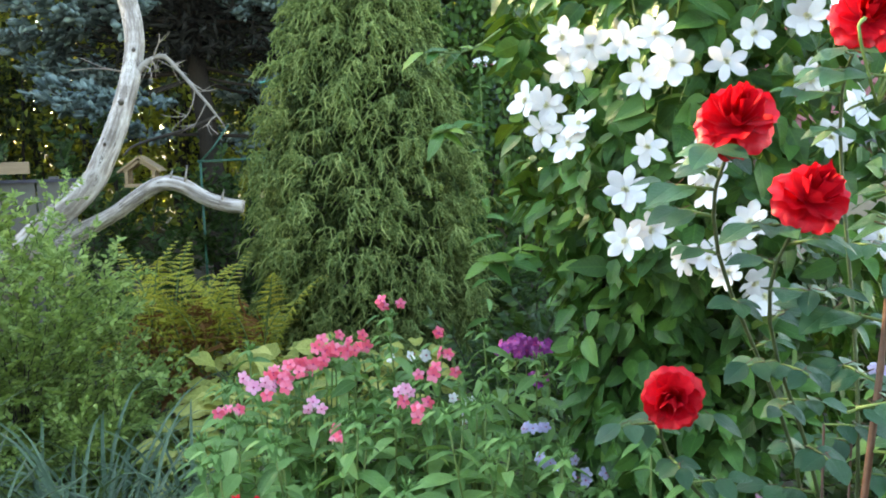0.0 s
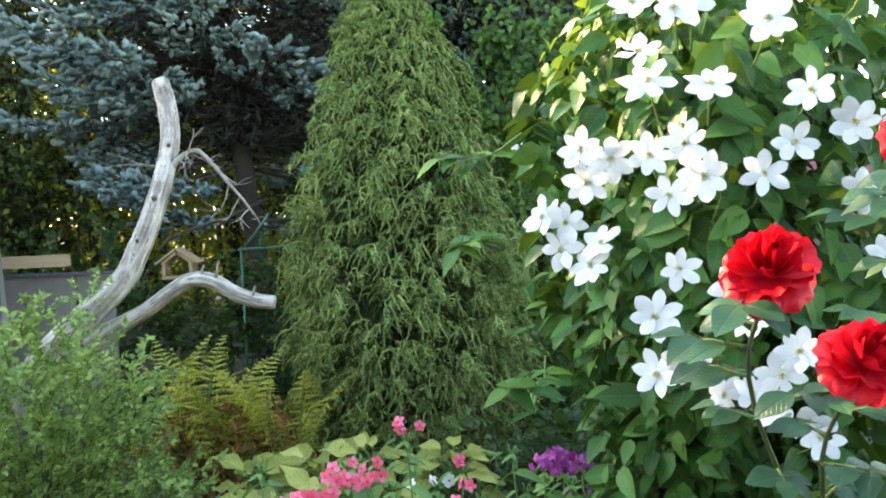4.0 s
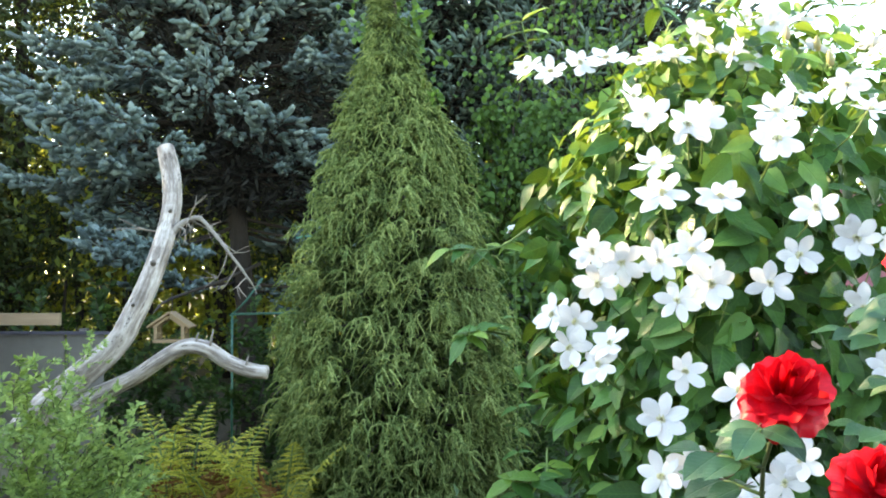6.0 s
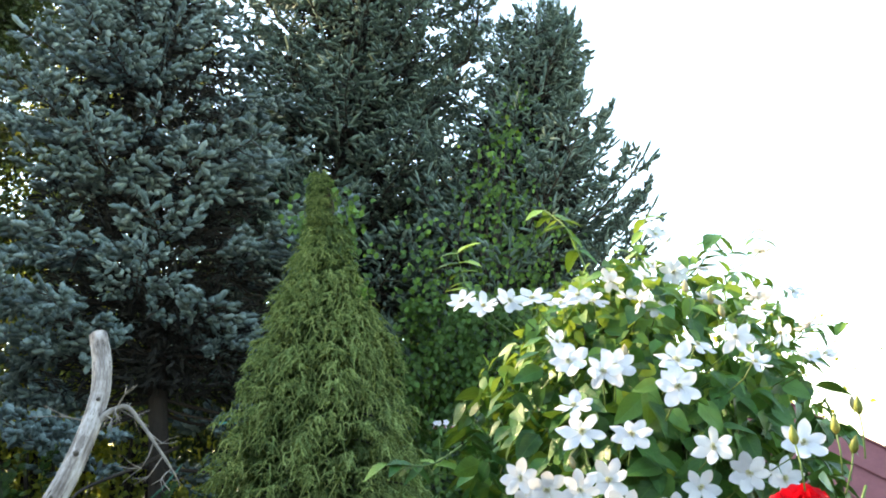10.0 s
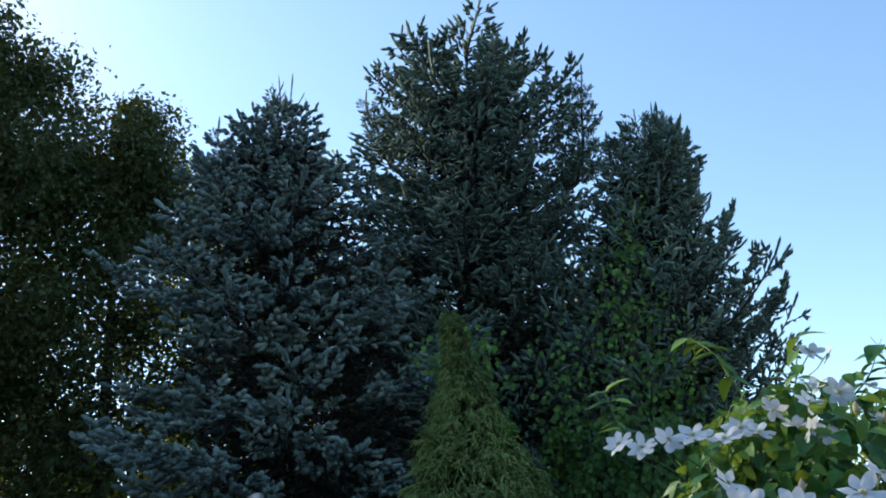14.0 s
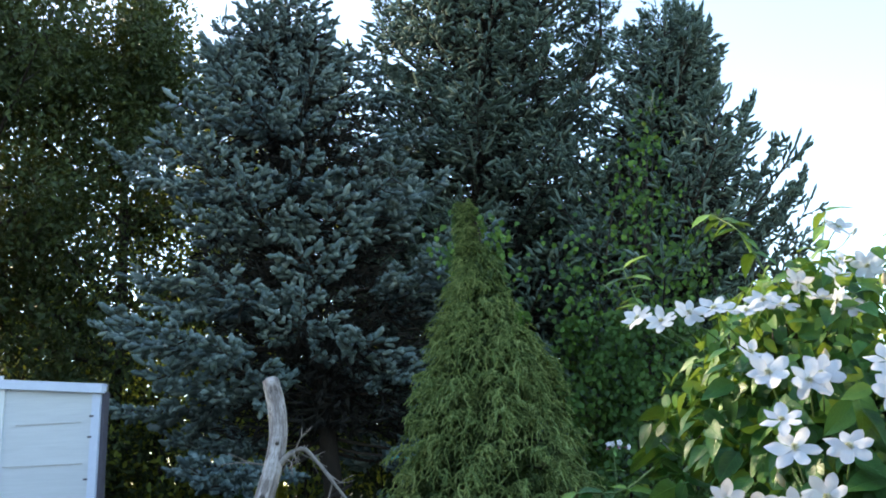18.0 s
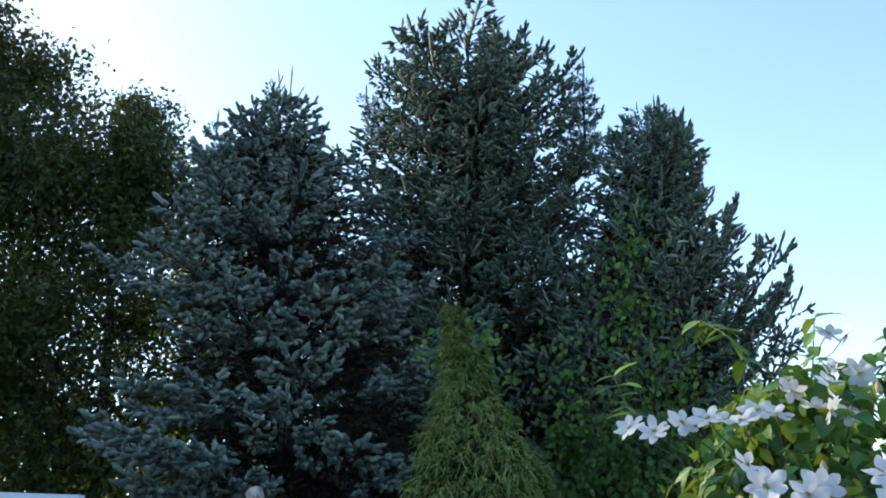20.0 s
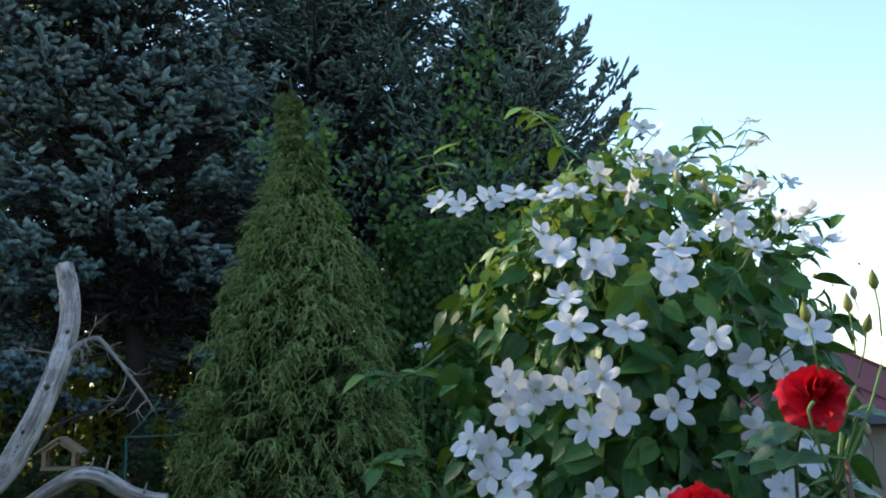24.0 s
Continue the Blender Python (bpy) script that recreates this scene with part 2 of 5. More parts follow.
M_GREYPANEL = solid("grey_panel", (0.135, 0.12, 0.105), (0.20, 0.18, 0.16), 2.5, 0.6, relief=0.1)
M_TRIM = solid("pale_blue_trim", (0.50, 0.56, 0.70), (0.62, 0.68, 0.80), 6.0, 0.5, relief=0.1)
M_DARKTRIM = solid("dark_trim", (0.05, 0.045, 0.06), (0.10, 0.09, 0.11), 6.0, 0.7)
M_POLY = solid("polycarbonate", (0.47, 0.50, 0.54), (0.64, 0.67, 0.70), 1.6, 0.35, relief=0.12, stretch=(0.4, 1, 7))
M_BATTEN = solid("pale_batten", (0.68, 0.70, 0.72), (0.80, 0.82, 0.84), 5.0, 0.5, relief=0.1)
M_STAIN = solid("dirt_stain", (0.36, 0.35, 0.34), (0.46, 0.46, 0.46), 9.0, 0.6, relief=0.0)
M_ROOF = solid("red_brown_roof", (0.16, 0.045, 0.05), (0.24, 0.075, 0.075), 5.0, 0.8, relief=0.3)
M_GREENMETAL = solid("green_metal", (0.01, 0.07, 0.045), (0.02, 0.12, 0.075), 12.0, 0.45, relief=0.05)
M_HOSE = solid("teal_hose", (0.02, 0.22, 0.18), (0.05, 0.34, 0.28), 12.0, 0.4, relief=0.0)
M_WALL = solid("shed_wall", (0.20, 0.16, 0.12), (0.32, 0.26, 0.2), 6.0, 0.8)

R = np.random.default_rng(11)


# ---------- mesh tools ----------
class Bag:
    """Collects triangles with a material number each."""

    def __init__(self):
        self.v, self.t, self.m, self.uv, self.n = [], [], [], [], 0

    def put(self, v, t, m=0, uv=None):
        v, t = np.asarray(v, float).reshape(-1, 3), np.asarray(t, int).reshape(-1, 3)
        self.v.append(v)
        self.t.append(t + self.n)
        self.m.append(np.full(len(t), m))
        self.uv.append(np.tile([[0.5, 9.0]], (len(v), 1)) if uv is None else uv)
        self.n += len(v)

    def tube(self, pts, radii, sides=6, m=0, wob=0.0, cap=True, ridge=0.0):
        pts = np.asarray(pts, float)
        k = len(pts)
        radii = np.broadcast_to(np.asarray(radii, float), (k,))
        d = np.gradient(pts, axis=0)
        d /= np.linalg.norm(d, axis=1)[:, None] + 1e-9
        ref = np.array([0.31, 0.17, 0.93]) if abs(d[:, 2]).mean() < 0.8 else np.array([0.93, 0.31, 0.17])
        u = np.cross(d, ref)
        u /= np.linalg.norm(u, axis=1)[:, None] + 1e-9
        w = np.cross(d, u)
        a = np.linspace(0, 2 * np.pi, sides, endpoint=False)
        rr = radii[:, None] * (1 + wob * R.normal(size=(k, sides)))
        if ridge:
            tw = np.linspace(0, 2.2, k)[:, None]
            rr = rr * (1 + ridge * np.sin(3 * a[None] + tw) + 0.7 * ridge * np.sin(7 * a[None] - 2 * tw) + 0.6 * ridge * np.sin(tw * 9 + 2 * a[None]))
        v = pts[:, None] + rr[..., None] * (np.cos(a)[None, :, None] * u[:, None] + np.sin(a)[None, :, None] * w[:, None])
        i, j = np.meshgrid(np.arange(k - 1), np.arange(sides), indexing="ij")
        p, q = (i * sides + j).ravel(), (i * sides + (j + 1) % sides).ravel()
        t = np.concatenate([np.stack([p, q, q + sides], 1), np.stack([p, q + sides, p + sides], 1)])
        v = v.reshape(-1, 3)
        uv = None
        if ridge:
            run = np.concatenate([[0], np.cumsum(np.linalg.norm(np.diff(pts, axis=0), axis=1))])
            uv = np.stack([np.repeat(run, sides), np.tile(np.abs(a / np.pi - 1), k)], 1)
            uv = np.vstack([uv, [[0, 0], [run[-1], 0]]]) if cap else uv
        if cap:
            v = np.vstack([v, pts[0], pts[-1]])
            s = np.arange(sides)
            e = (k - 1) * sides
            t = np.concatenate([t, np.stack([np.full(sides, k * sides), (s + 1) % sides, s], 1),
                                np.stack([np.full(sides, k * sides + 1), e + s, e + (s + 1) % sides], 1)])
        self.put(v, t, m, uv)
        return self

    def leaf(self, shape, m=0):
        self.put(shape[0], shape[1], m, shape[0][:, :2])

    def box(self, c, s, m=0, turn=None):
        x = np.array([[a, b, g] for a in (-.5, .5) for b in (-.5, .5) for g in (-.5, .5)]) * np.array(s)
        if turn is not None:
            x = x @ np.array(turn.to_3x3()).T
        q = [(0, 1, 3, 2), (4, 6, 7, 5), (0, 4, 5, 1), (2, 3, 7, 6), (0, 2, 6, 4), (1, 5, 7, 3)]
        self.put(x + np.array(c), [t for a, b, g, d in q for t in ((a, b, g), (a, g, d))], m)

    def leaves(self, shape, pos, along, up, size, m=0):
        """Many copies of one leaf shape (V, T): x along, z up."""
        V, T = shape
        along = along / (np.linalg.norm(along, axis=1)[:, None] + 1e-9)
        y = np.cross(up, along)
        y /= np.linalg.norm(y, axis=1)[:, None] + 1e-9
        z = np.cross(along, y)
        n, k = len(pos), len(V)
        size = np.broadcast_to(np.asarray(size, float), (n,))
        v = pos[:, None] + size[:, None, None] * (V[None, :, 0:1] * along[:, None] + V[None, :, 1:2] * y[:, None] + V[None, :, 2:3] * z[:, None])
        self.put(v.reshape(-1, 3), (T[None] + (np.arange(n) * k)[:, None, None]).reshape(-1, 3), m, np.tile(V[:, :2], (n, 1)))

    def mesh(self, name, mats, smooth=True):
        me = bpy.data.meshes.new(name)
        v, t, mi = np.concatenate(self.v), np.concatenate(self.t), np.concatenate(self.m)
        me.vertices.add(len(v))
        me.vertices.foreach_set("co", v.astype(np.float32).ravel())
        me.loops.add(len(t) * 3)
        me.loops.foreach_set("vertex_index", t.astype(np.int32).ravel())
        me.polygons.add(len(t))
        me.polygons.foreach_set("loop_start", np.arange(0, len(t) * 3, 3, dtype=np.int32))
        me.polygons.foreach_set("material_index", mi.astype(np.int32))
        me.polygons.foreach_set("use_smooth", np.full(len(t), smooth))
        lay = me.uv_layers.new(name="leaf")
        lay.data.foreach_set("uv", np.concatenate(self.uv)[t.ravel()].astype(np.float32).ravel())
        for x in mats:
            me.materials.append(x)
        me.update(calc_edges=True)
        return me


def part(name, data, parent, m=None, label=""):
    """One mesh object under a thing or a part, at the local pose m."""
    ob = new(name, data)
    ob.parent = parent
    if m is not None:
        ob.matrix_local = m
    return tagged(ob, label=label)


def thing(name, place, label, category, group="", kind="", data=None):
    ob = new(name, data)
    ob.location = place
    return tagged(ob, label, category, group, kind)


def aim(p, along, up=(0, 0, 1), s=1.0):
    """A pose at p whose x runs along and whose z is as near to up as can be."""
    x = Vector(along).normalized()
    y = Vector(up).cross(x)
    y = y.normalized() if y.length > 1e-4 else Vector((0, 1, 0))
    z = x.cross(y)
    m = Matrix((x, y, z)).transposed().to_4x4()
    return Matrix.Translation(p) @ m @ Matrix.Scale(s, 4)


def spline(pts, n):
    """Catmull-Rom through pts, n points."""
    p = np.asarray(pts, float)
    p = np.vstack([2 * p[0] - p[1], p, 2 * p[-1] - p[-2]])
    s = np.linspace(0, len(p) - 3 - 1e-6, n)
    i = s.astype(int)
    f = (s - i)[:, None]
    a, b, c, d = p[i], p[i + 1], p[i + 2], p[i + 3]
    return 0.5 * (2 * b + (c - a) * f + (2 * a - 5 * b + 4 * c - d) * f ** 2 + (3 * b - a - 3 * c + d) * f ** 3)


def leaf_shape(width, n=5, fold=0.15, curl=0.15, peak=0.42, wave=0.0, blunt=0.0, power=0.85):
    """A leaf one long: midrib and two edges, folded along the midrib, its tip curled down."""
    s = np.linspace(0, 1, n + 1)
    w = width / 2 * np.sin(np.pi * s ** (math.log(0.5) / math.log(peak))) ** power + blunt * width / 2 * s * 0.3
    w[0] = width * 0.02
    z = -curl * s ** 2
    mid = np.stack([s, 0 * s, z], 1)
    wv = wave * np.sin(s * 9)
    l = np.stack([s - 0.02 * w, w, z + fold * w * 1.6 + wv * w], 1)
    r = np.stack([s - 0.02 * w, -w, z + fold * w * 1.6 - wv * w], 1)
    V = np.concatenate([mid, l, r])
    k, T = n + 1, []
    for i in range(n):
        T += [(i, i + 1, k + i), (i + 1, k + i + 1, k + i), (i, 2 * k + i, i + 1), (i + 1, 2 * k + i, 2 * k + i + 1)]
    return V, np.array(T)


DIAMOND = (np.array([[0, 0, 0], [.45, .3, .06], [1, 0, -.12], [.45, -.3, .06]], float), np.array([[0, 2, 1], [0, 3, 2]]))


def unit(v):
    return v / (np.linalg.norm(v, axis=-1, keepdims=True) + 1e-9)

# ---------- ground ----------
def ground():
    b = Bag()
    g = np.concatenate([-np.geomspace(900, 9, 14), np.linspace(-8, 8, 81), np.geomspace(9, 900, 14)])
    X, Y = np.meshgrid(g, g + 4, indexing="ij")
    Z = np.zeros_like(X)
    for i in range(X.shape[0]):
        for j in range(X.shape[1]):
            if abs(X[i, j]) < 9 and abs(Y[i, j] - 4) < 9:
                Z[i, j] = 0.05 * noise.noise((X[i, j] * 0.9, Y[i, j] * 0.9, 0)) + 0.025 * noise.noise((X[i, j] * 4, Y[i, j] * 4, 3))
    n = len(g)
    i, j = np.meshgrid(np.arange(n - 1), np.arange(n - 1), indexing="ij")
    p = (i * n + j).ravel()
    b.put(np.stack([X, Y, Z], -1), np.concatenate([np.stack([p, p + n, p + n + 1], 1), np.stack([p, p + n + 1, p + 1], 1)]))
    return tagged(new("ground", b.mesh("ground", [M_SOIL])), "dark garden soil with moss and plant litter", "ground", kind="structure")


ground()
# Unseen wall, added to cut the sky light from behind the viewer.
wall = Bag()
wall.box((0, -5.0, 1.6), (30, 0.3, 3.2))
tagged(new("wall_south", wall.mesh("wall_south", [M_BLOCKER], False)), "plain dark wall added behind the viewer to block low sky light", "wall", kind="structure")


# ---------- spruces ----------
def brush(bag, P, D, L, rad, k, w, m=0, K=4, core=1.0):
    """Bottle-brush shoots at P along D: k needles each, and a thin core."""
    n = len(P)
    D = unit(D)
    ref = np.where(abs(D[:, 2:3]) < 0.9, np.array([[0, 0, 1.0]]), np.array([[1.0, 0, 0]]))
    u = unit(np.cross(D, ref))
    v = np.cross(D, u)
    a = R.random((n, k))
    ang = R.random((n, k)) * 2 * np.pi
    r3 = np.cos(ang)[..., None] * u[:, None] + np.sin(ang)[..., None] * v[:, None]
    r3[..., 2] += 0.15
    base = P[:, None] + D[:, None] * (L[:, None] * a)[..., None]
    ln = rad[:, None] * R.uniform(0.75, 1.2, (n, k))
    tip = base + (0.86 * r3 + (0.45 + 0.5 * a)[..., None] * D[:, None]) * ln[..., None]
    side = np.cross(r3, D[:, None]) * w / 2
    V = np.stack([base + side, base - side, tip], 2).reshape(-1, 3)
    bag.put(V, np.arange(len(V)).reshape(-1, 3), m)
    an = np.arange(K) * 2 * np.pi / K
    rings = []
    for f, g in ((0.0, 0.6 * core), (0.75, 0.78 * core)):
        c = P + D * (L * f)[:, None]
        rings += [c + rad[:, None] * g * (math.cos(x) * u + math.sin(x) * v) for x in an]
    rings.append(P + D * (L + rad * 0.35)[:, None])
    T = [t for r in (0,) for i in range(K) for t in ((r + i, r + (i + 1) % K, r + K + (i + 1) % K), (r + i, r + K + (i + 1) % K, r + K + i))]
    T = np.array(T + [(K + i, K + (i + 1) % K, 2 * K) for i in range(K)])
    bag.put(np.stack(rings, 1).reshape(-1, 3), (T[None] + (2 * K + 1) * np.arange(n)[:, None, None]).reshape(-1, 3), m)


def spruce_frond(name, length, mats, k=24, w=0.0075, rad=0.026, lift=0.16, bare=0.3, spread=0.5, droop=0.35, K=4, hang=0.28, short=1.0, tip=1.0, least=0.09):
    """One spruce limb along x: a sagging axis with an upturned tip, side twigs, and needle-covered shoots."""
    b = Bag()
    s = np.linspace(0, 1, 9)
    axis = np.stack([s * length, 0.04 * length * np.sin(s * 5 + R.random() * 6), length * (-0.16 * s + (0.16 + lift) * s ** 2.2)], 1)
    b.tube(axis, np.linspace(0.011 + 0.005 * length, 0.004, 9), 5, 1)
    P, D, L = [], [], []

    def at(f):
        return np.array([np.interp(f, s, axis[:, c]) for c in range(3)])

    f = bare * min(1, length / 1.6) * R.uniform(0.7, 1.0)
    side, tuft = 1, int(R.integers(5))
    while f < 0.97:
        p = at(f)
        tang = unit(at(min(1, f + 0.05)) - at(f - 0.05))
        tl = min(spread, (1.02 - f) * length * 0.6 + least) * R.uniform(0.65, 1.15)
        an = radians(R.uniform(42, 68)) * side
        d = tang * math.cos(an) + np.array([-tang[1], tang[0], 0]) * math.sin(an)
        d[2] += R.uniform(-hang, 0.15)
        d = unit(d)
        q = np.linspace(0, 1, 5)
        tw = p + d * (q * tl)[:, None] + np.array([0, 0, 1]) * (-droop * tl * q * (1 - q) + 0.06 * tl * q ** 2)[:, None]
        b.tube(tw, np.linspace(0.007, 0.0025, 5), 3, 1, cap=False)
        m = max(1, int(tl / (0.050 * short)))
        for j in range(m):
            g = (j + 0.6) / m
            if g * tl < 0.05:
                continue
            pp = np.array([np.interp(g, q, tw[:, c]) for c in range(3)])
            an2 = radians(R.uniform(28, 60)) * (1 if j % 2 else -1)
            dd = d * math.cos(an2) + np.array([-d[1], d[0], 0]) * math.sin(an2)
            dd[2] += R.uniform(-0.3, 0.35)
            P.append(pp), D.append(dd), L.append(R.uniform(0.060, 0.105))
            if R.random() < 0.45:
                e = d * 0.6 + R.normal(size=3) * 0.3
                e[2] += R.choice([-0.7, 0.7])
                P.append(pp), D.append(e), L.append(R.uniform(0.055, 0.10))
        P.append(tw[-1]), D.append(d + np.array([0, 0, 0.25])), L.append(R.uniform(0.07, 0.11) * tip)
        for sd in (-1, 1):
            e = d * 0.8 + sd * np.array([-d[1], d[0], 0]) * R.uniform(0.4, 0.8)
            P.append(tw[-1] - d * 0.02), D.append(e + np.array([0, 0, R.uniform(-0.1, 0.3)])), L.append(R.uniform(0.045, 0.08))
        tuft += 1
        f += (R.uniform(0.035, 0.06) if tuft % 6 else R.uniform(0.10, 0.20)) / max(length, 0.5)
        side = -side
    P.append(axis[-1]), D.append(axis[-1] - axis[-2] + np.array([0, 0, 0.05])), L.append(0.12 * tip)
    for g in np.linspace(0.45, 0.97, int(length * 10)):
        P.append(at(g)), D.append(np.array([0.5, R.normal() * 0.5, R.uniform(0.2, 0.9)])), L.append(R.uniform(0.06, 0.11))
    L = np.array(L) * short
    brush(b, np.array(P), np.array(D), L, rad * R.uniform(0.85, 1.15, len(L)), k, w, 0, K)
    return b.mesh(name, mats)


def spruce(name, base, top, radius, fronds, label, first=0.9, gap=0.33, per=7, up=(2, 18), trunk=0.13, leaders=6, needle=None, open_front=(0, 0), forks=(), top_rise=38, reaching=()):
    """A spruce: bent tapered trunk, whorls of limbs, upright leader shoots. radius: limb length by height."""
    t = thing(name, base, label, "tree", "tall conifers behind the garden")
    lean = np.array(top) - np.array(base)
    h = lean[2]
    b = Bag()
    zs = np.linspace(0, 1, 14)
    cen = lean * zs[:, None] + np.stack([0.05 * np.sin(zs * 7), 0.05 * np.cos(zs * 5) - 0.05, 0 * zs], 1)
    b.tube(cen, trunk * (1 - zs) ** 0.8 + 0.012, 10, 0, 0.04)
    part("trunk", b.mesh("trunk", [M_BARK]), t)
    z = first
    turn = 0.0
    while z < h - 0.12:
        c = np.array([np.interp(z / h, zs, cen[:, i]) for i in range(3)])
        rz = radius(z)
        n = per if rz > 0.8 else max(4, per - 2)
        turn += 0.9
        for j in range(n):
            a = turn + 2 * np.pi * (j + R.uniform(-0.3, 0.3)) / n
            if open_front[0] < z < open_front[1] and R.random() < 0.4:
                continue
            ln = rz * R.uniform(0.66, 1.15)
            opts = min(fronds, key=lambda f: abs(f[0] - ln))
            near = [f for f in fronds if f[0] == opts[0]]
            fl, me = near[R.integers(len(near))]
            e = radians(R.uniform(*up) + top_rise * max(0.0, (z / h - 0.78) / 0.22))
            d = (math.cos(a) * math.cos(e), math.sin(a) * math.cos(e), math.sin(e))
            zz = z + R.uniform(-0.07, 0.07)
            m = aim((c[0], c[1], zz), d, (0, 0, 1), ln / fl)
            part("branch", me, t, m @ pose(0, 0, 0, R.uniform(-16, 16)))
        z += gap * R.uniform(0.8, 1.2) * (0.55 + 0.45 * min(1, rz / 1.2))
    # single long limbs: (height, bearing in degrees from +x, length, rise in degrees)
    for z, bearing, ln, rise in reaching:
        c = np.array([np.interp(z / h, zs, cen[:, i]) for i in range(3)])
        fl, me = min(fronds, key=lambda f: abs(f[0] - ln))
        a, e = radians(bearing), radians(rise)
        part("branch", me, t, aim((c[0], c[1], z), (math.cos(a) * math.cos(e), math.sin(a) * math.cos(e), math.sin(e)), (0, 0, 1), ln / fl))
    # secondary tops that rise beside the main one: (foot, tip, limb length)
    for foot, tip, reach in forks:
        q = np.linspace(0, 1, 7)
        axis = np.array(foot) + (np.array(tip) - np.array(foot)) * q[:, None] + np.stack([0.04 * np.sin(q * 5), 0 * q, 0 * q], 1)
        root = np.array([np.interp((foot[2] - 0.7) / h, zs, cen[:, i]) for i in range(3)])
        b = Bag()
        b.tube(np.vstack([root, (root + axis[0]) / 2 - (0, 0, 0.12), axis]), np.linspace(0.035, 0.008, 9), 6, 0, 0.04)
        part("trunk", b.mesh("trunk", [M_BARK]), t, None, "slender second leader stem")
        up_z = 0.0
        while up_z < 0.97:
            c = np.array([np.interp(up_z, q, axis[:, i]) for i in range(3)])
            for j in range(4):
                a = turn + 2 * np.pi * (j + R.uniform(-0.3, 0.3)) / 4
                ln = (reach * (1 - 0.75 * up_z) + 0.05) * R.uniform(0.75, 1.15)
                fl, me = fronds[R.integers(2)]
                e = radians(R.uniform(22, 42))
                part("branch", me, t, aim(tuple(c), (math.cos(a) * math.cos(e), math.sin(a) * math.cos(e), math.sin(e)), (0, 0, 1), max(0.28, ln / fl)))
            turn += 0.9
            up_z += 0.19 / np.linalg.norm(axis[-1] - axis[0])
        b = Bag()
        brush(b, axis[-1:], np.array([[0.05, 0, 1.0]]), np.array([0.28]), np.full(1, 0.018), 40, 0.006)
        part("leader_shoot", b.mesh("leader_shoot", [needle or M_BLUE]), t)
    # Dead brush added to close see-through holes; its dark colour paints in shade.
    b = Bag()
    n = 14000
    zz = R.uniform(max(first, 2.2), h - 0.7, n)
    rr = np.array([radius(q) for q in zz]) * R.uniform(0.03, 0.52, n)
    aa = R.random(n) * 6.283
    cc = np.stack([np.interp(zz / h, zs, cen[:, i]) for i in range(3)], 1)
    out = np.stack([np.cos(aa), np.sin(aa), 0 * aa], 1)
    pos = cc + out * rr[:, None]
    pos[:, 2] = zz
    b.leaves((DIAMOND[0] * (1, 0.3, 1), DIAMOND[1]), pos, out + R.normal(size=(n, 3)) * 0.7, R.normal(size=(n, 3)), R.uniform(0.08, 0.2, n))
    tagged(part("dead_inner_brush", b.mesh("dead_inner_brush", [M_INNERSHADE], False), t, None, "dense dead inner brush, coloured near black for the crown's shade"), kind="stuff")
    b = Bag()
    n = leaders
    P = cen[-1] + np.stack([R.normal(0, 0.16 if n < 12 else 0.3, n), R.normal(0, 0.16, n), R.uniform(-0.3, 0.0, n)], 1)
    P[0] = cen[-1] - np.array([0, 0, 0.2])
    D = np.stack([R.normal(0, 0.3, n), R.normal(0, 0.2, n), np.ones(n)], 1)
    for i in range(n):
        b = Bag()
        brush(b, P[i:i + 1], D[i:i + 1], R.uniform(0.2, 0.42, 1), np.full(1, 0.013), 40, 0.005)
        part("leader_shoot", b.mesh("leader_shoot", [needle or M_BLUE]), t)
    return t


BLUE_FRONDS = [(L, spruce_frond("blue_limb", L, [M_BLUE, M_TWIG], 9, 0.0065, 0.029, 0.10, 0.42, 0.50, 0.5, 4, 0.34, 0.95)) for L in (0.6, 0.6, 1.1, 1.1, 1.6, 1.6, 1.6, 2.05, 2.05)]
GREEN_FRONDS = [(L, spruce_frond("green_limb", L, [M_GREENNEEDLE, M_TWIG], 7, 0.007, 0.020, 0.22, 0.22, 0.46, 0.1, 3, 0.12, 1.05, 1.3, 0.17)) for L in (0.6, 0.6, 1.1, 1.1, 1.6, 1.6, 2.0)]
FAR_FRONDS = [(L, spruce_frond("far_limb", L, [M_GREENNEEDLE, M_TWIG], 6, 0.009, 0.027, 0.14, 0.25, 0.44, 0.35, 3, 0.35, 1.2, 1.2)) for L in (0.6, 0.6, 1.1, 1.1, 1.6, 2.0)]


def profile(*pairs):
    """Limb length by height, from (height, length) pairs."""
    zs_, rs_ = zip(*pairs)
    return lambda z: float(np.interp(z, zs_, rs_))


blue_spruce = spruce("blue_spruce", (-2.0, 8.0, 0), (-2.72, 8.35, 7.15), profile((0.9, 1.5), (1.6, 1.7), (3.4, 1.98), (4.4, 1.8), (5.2, 1.55), (6.0, 1.02), (6.6, 0.46), (7.1, 0.12)),
                     BLUE_FRONDS, "tall blue spruce with silvery blue needles and brown trunk", 1.6, 0.52, 10, (-14, 8), 0.10, 9, open_front=(0.9, 3.1),
                     forks=(((-1.15, 0.35, 5.9), (-1.36, 0.35, 6.75), 0.42),))
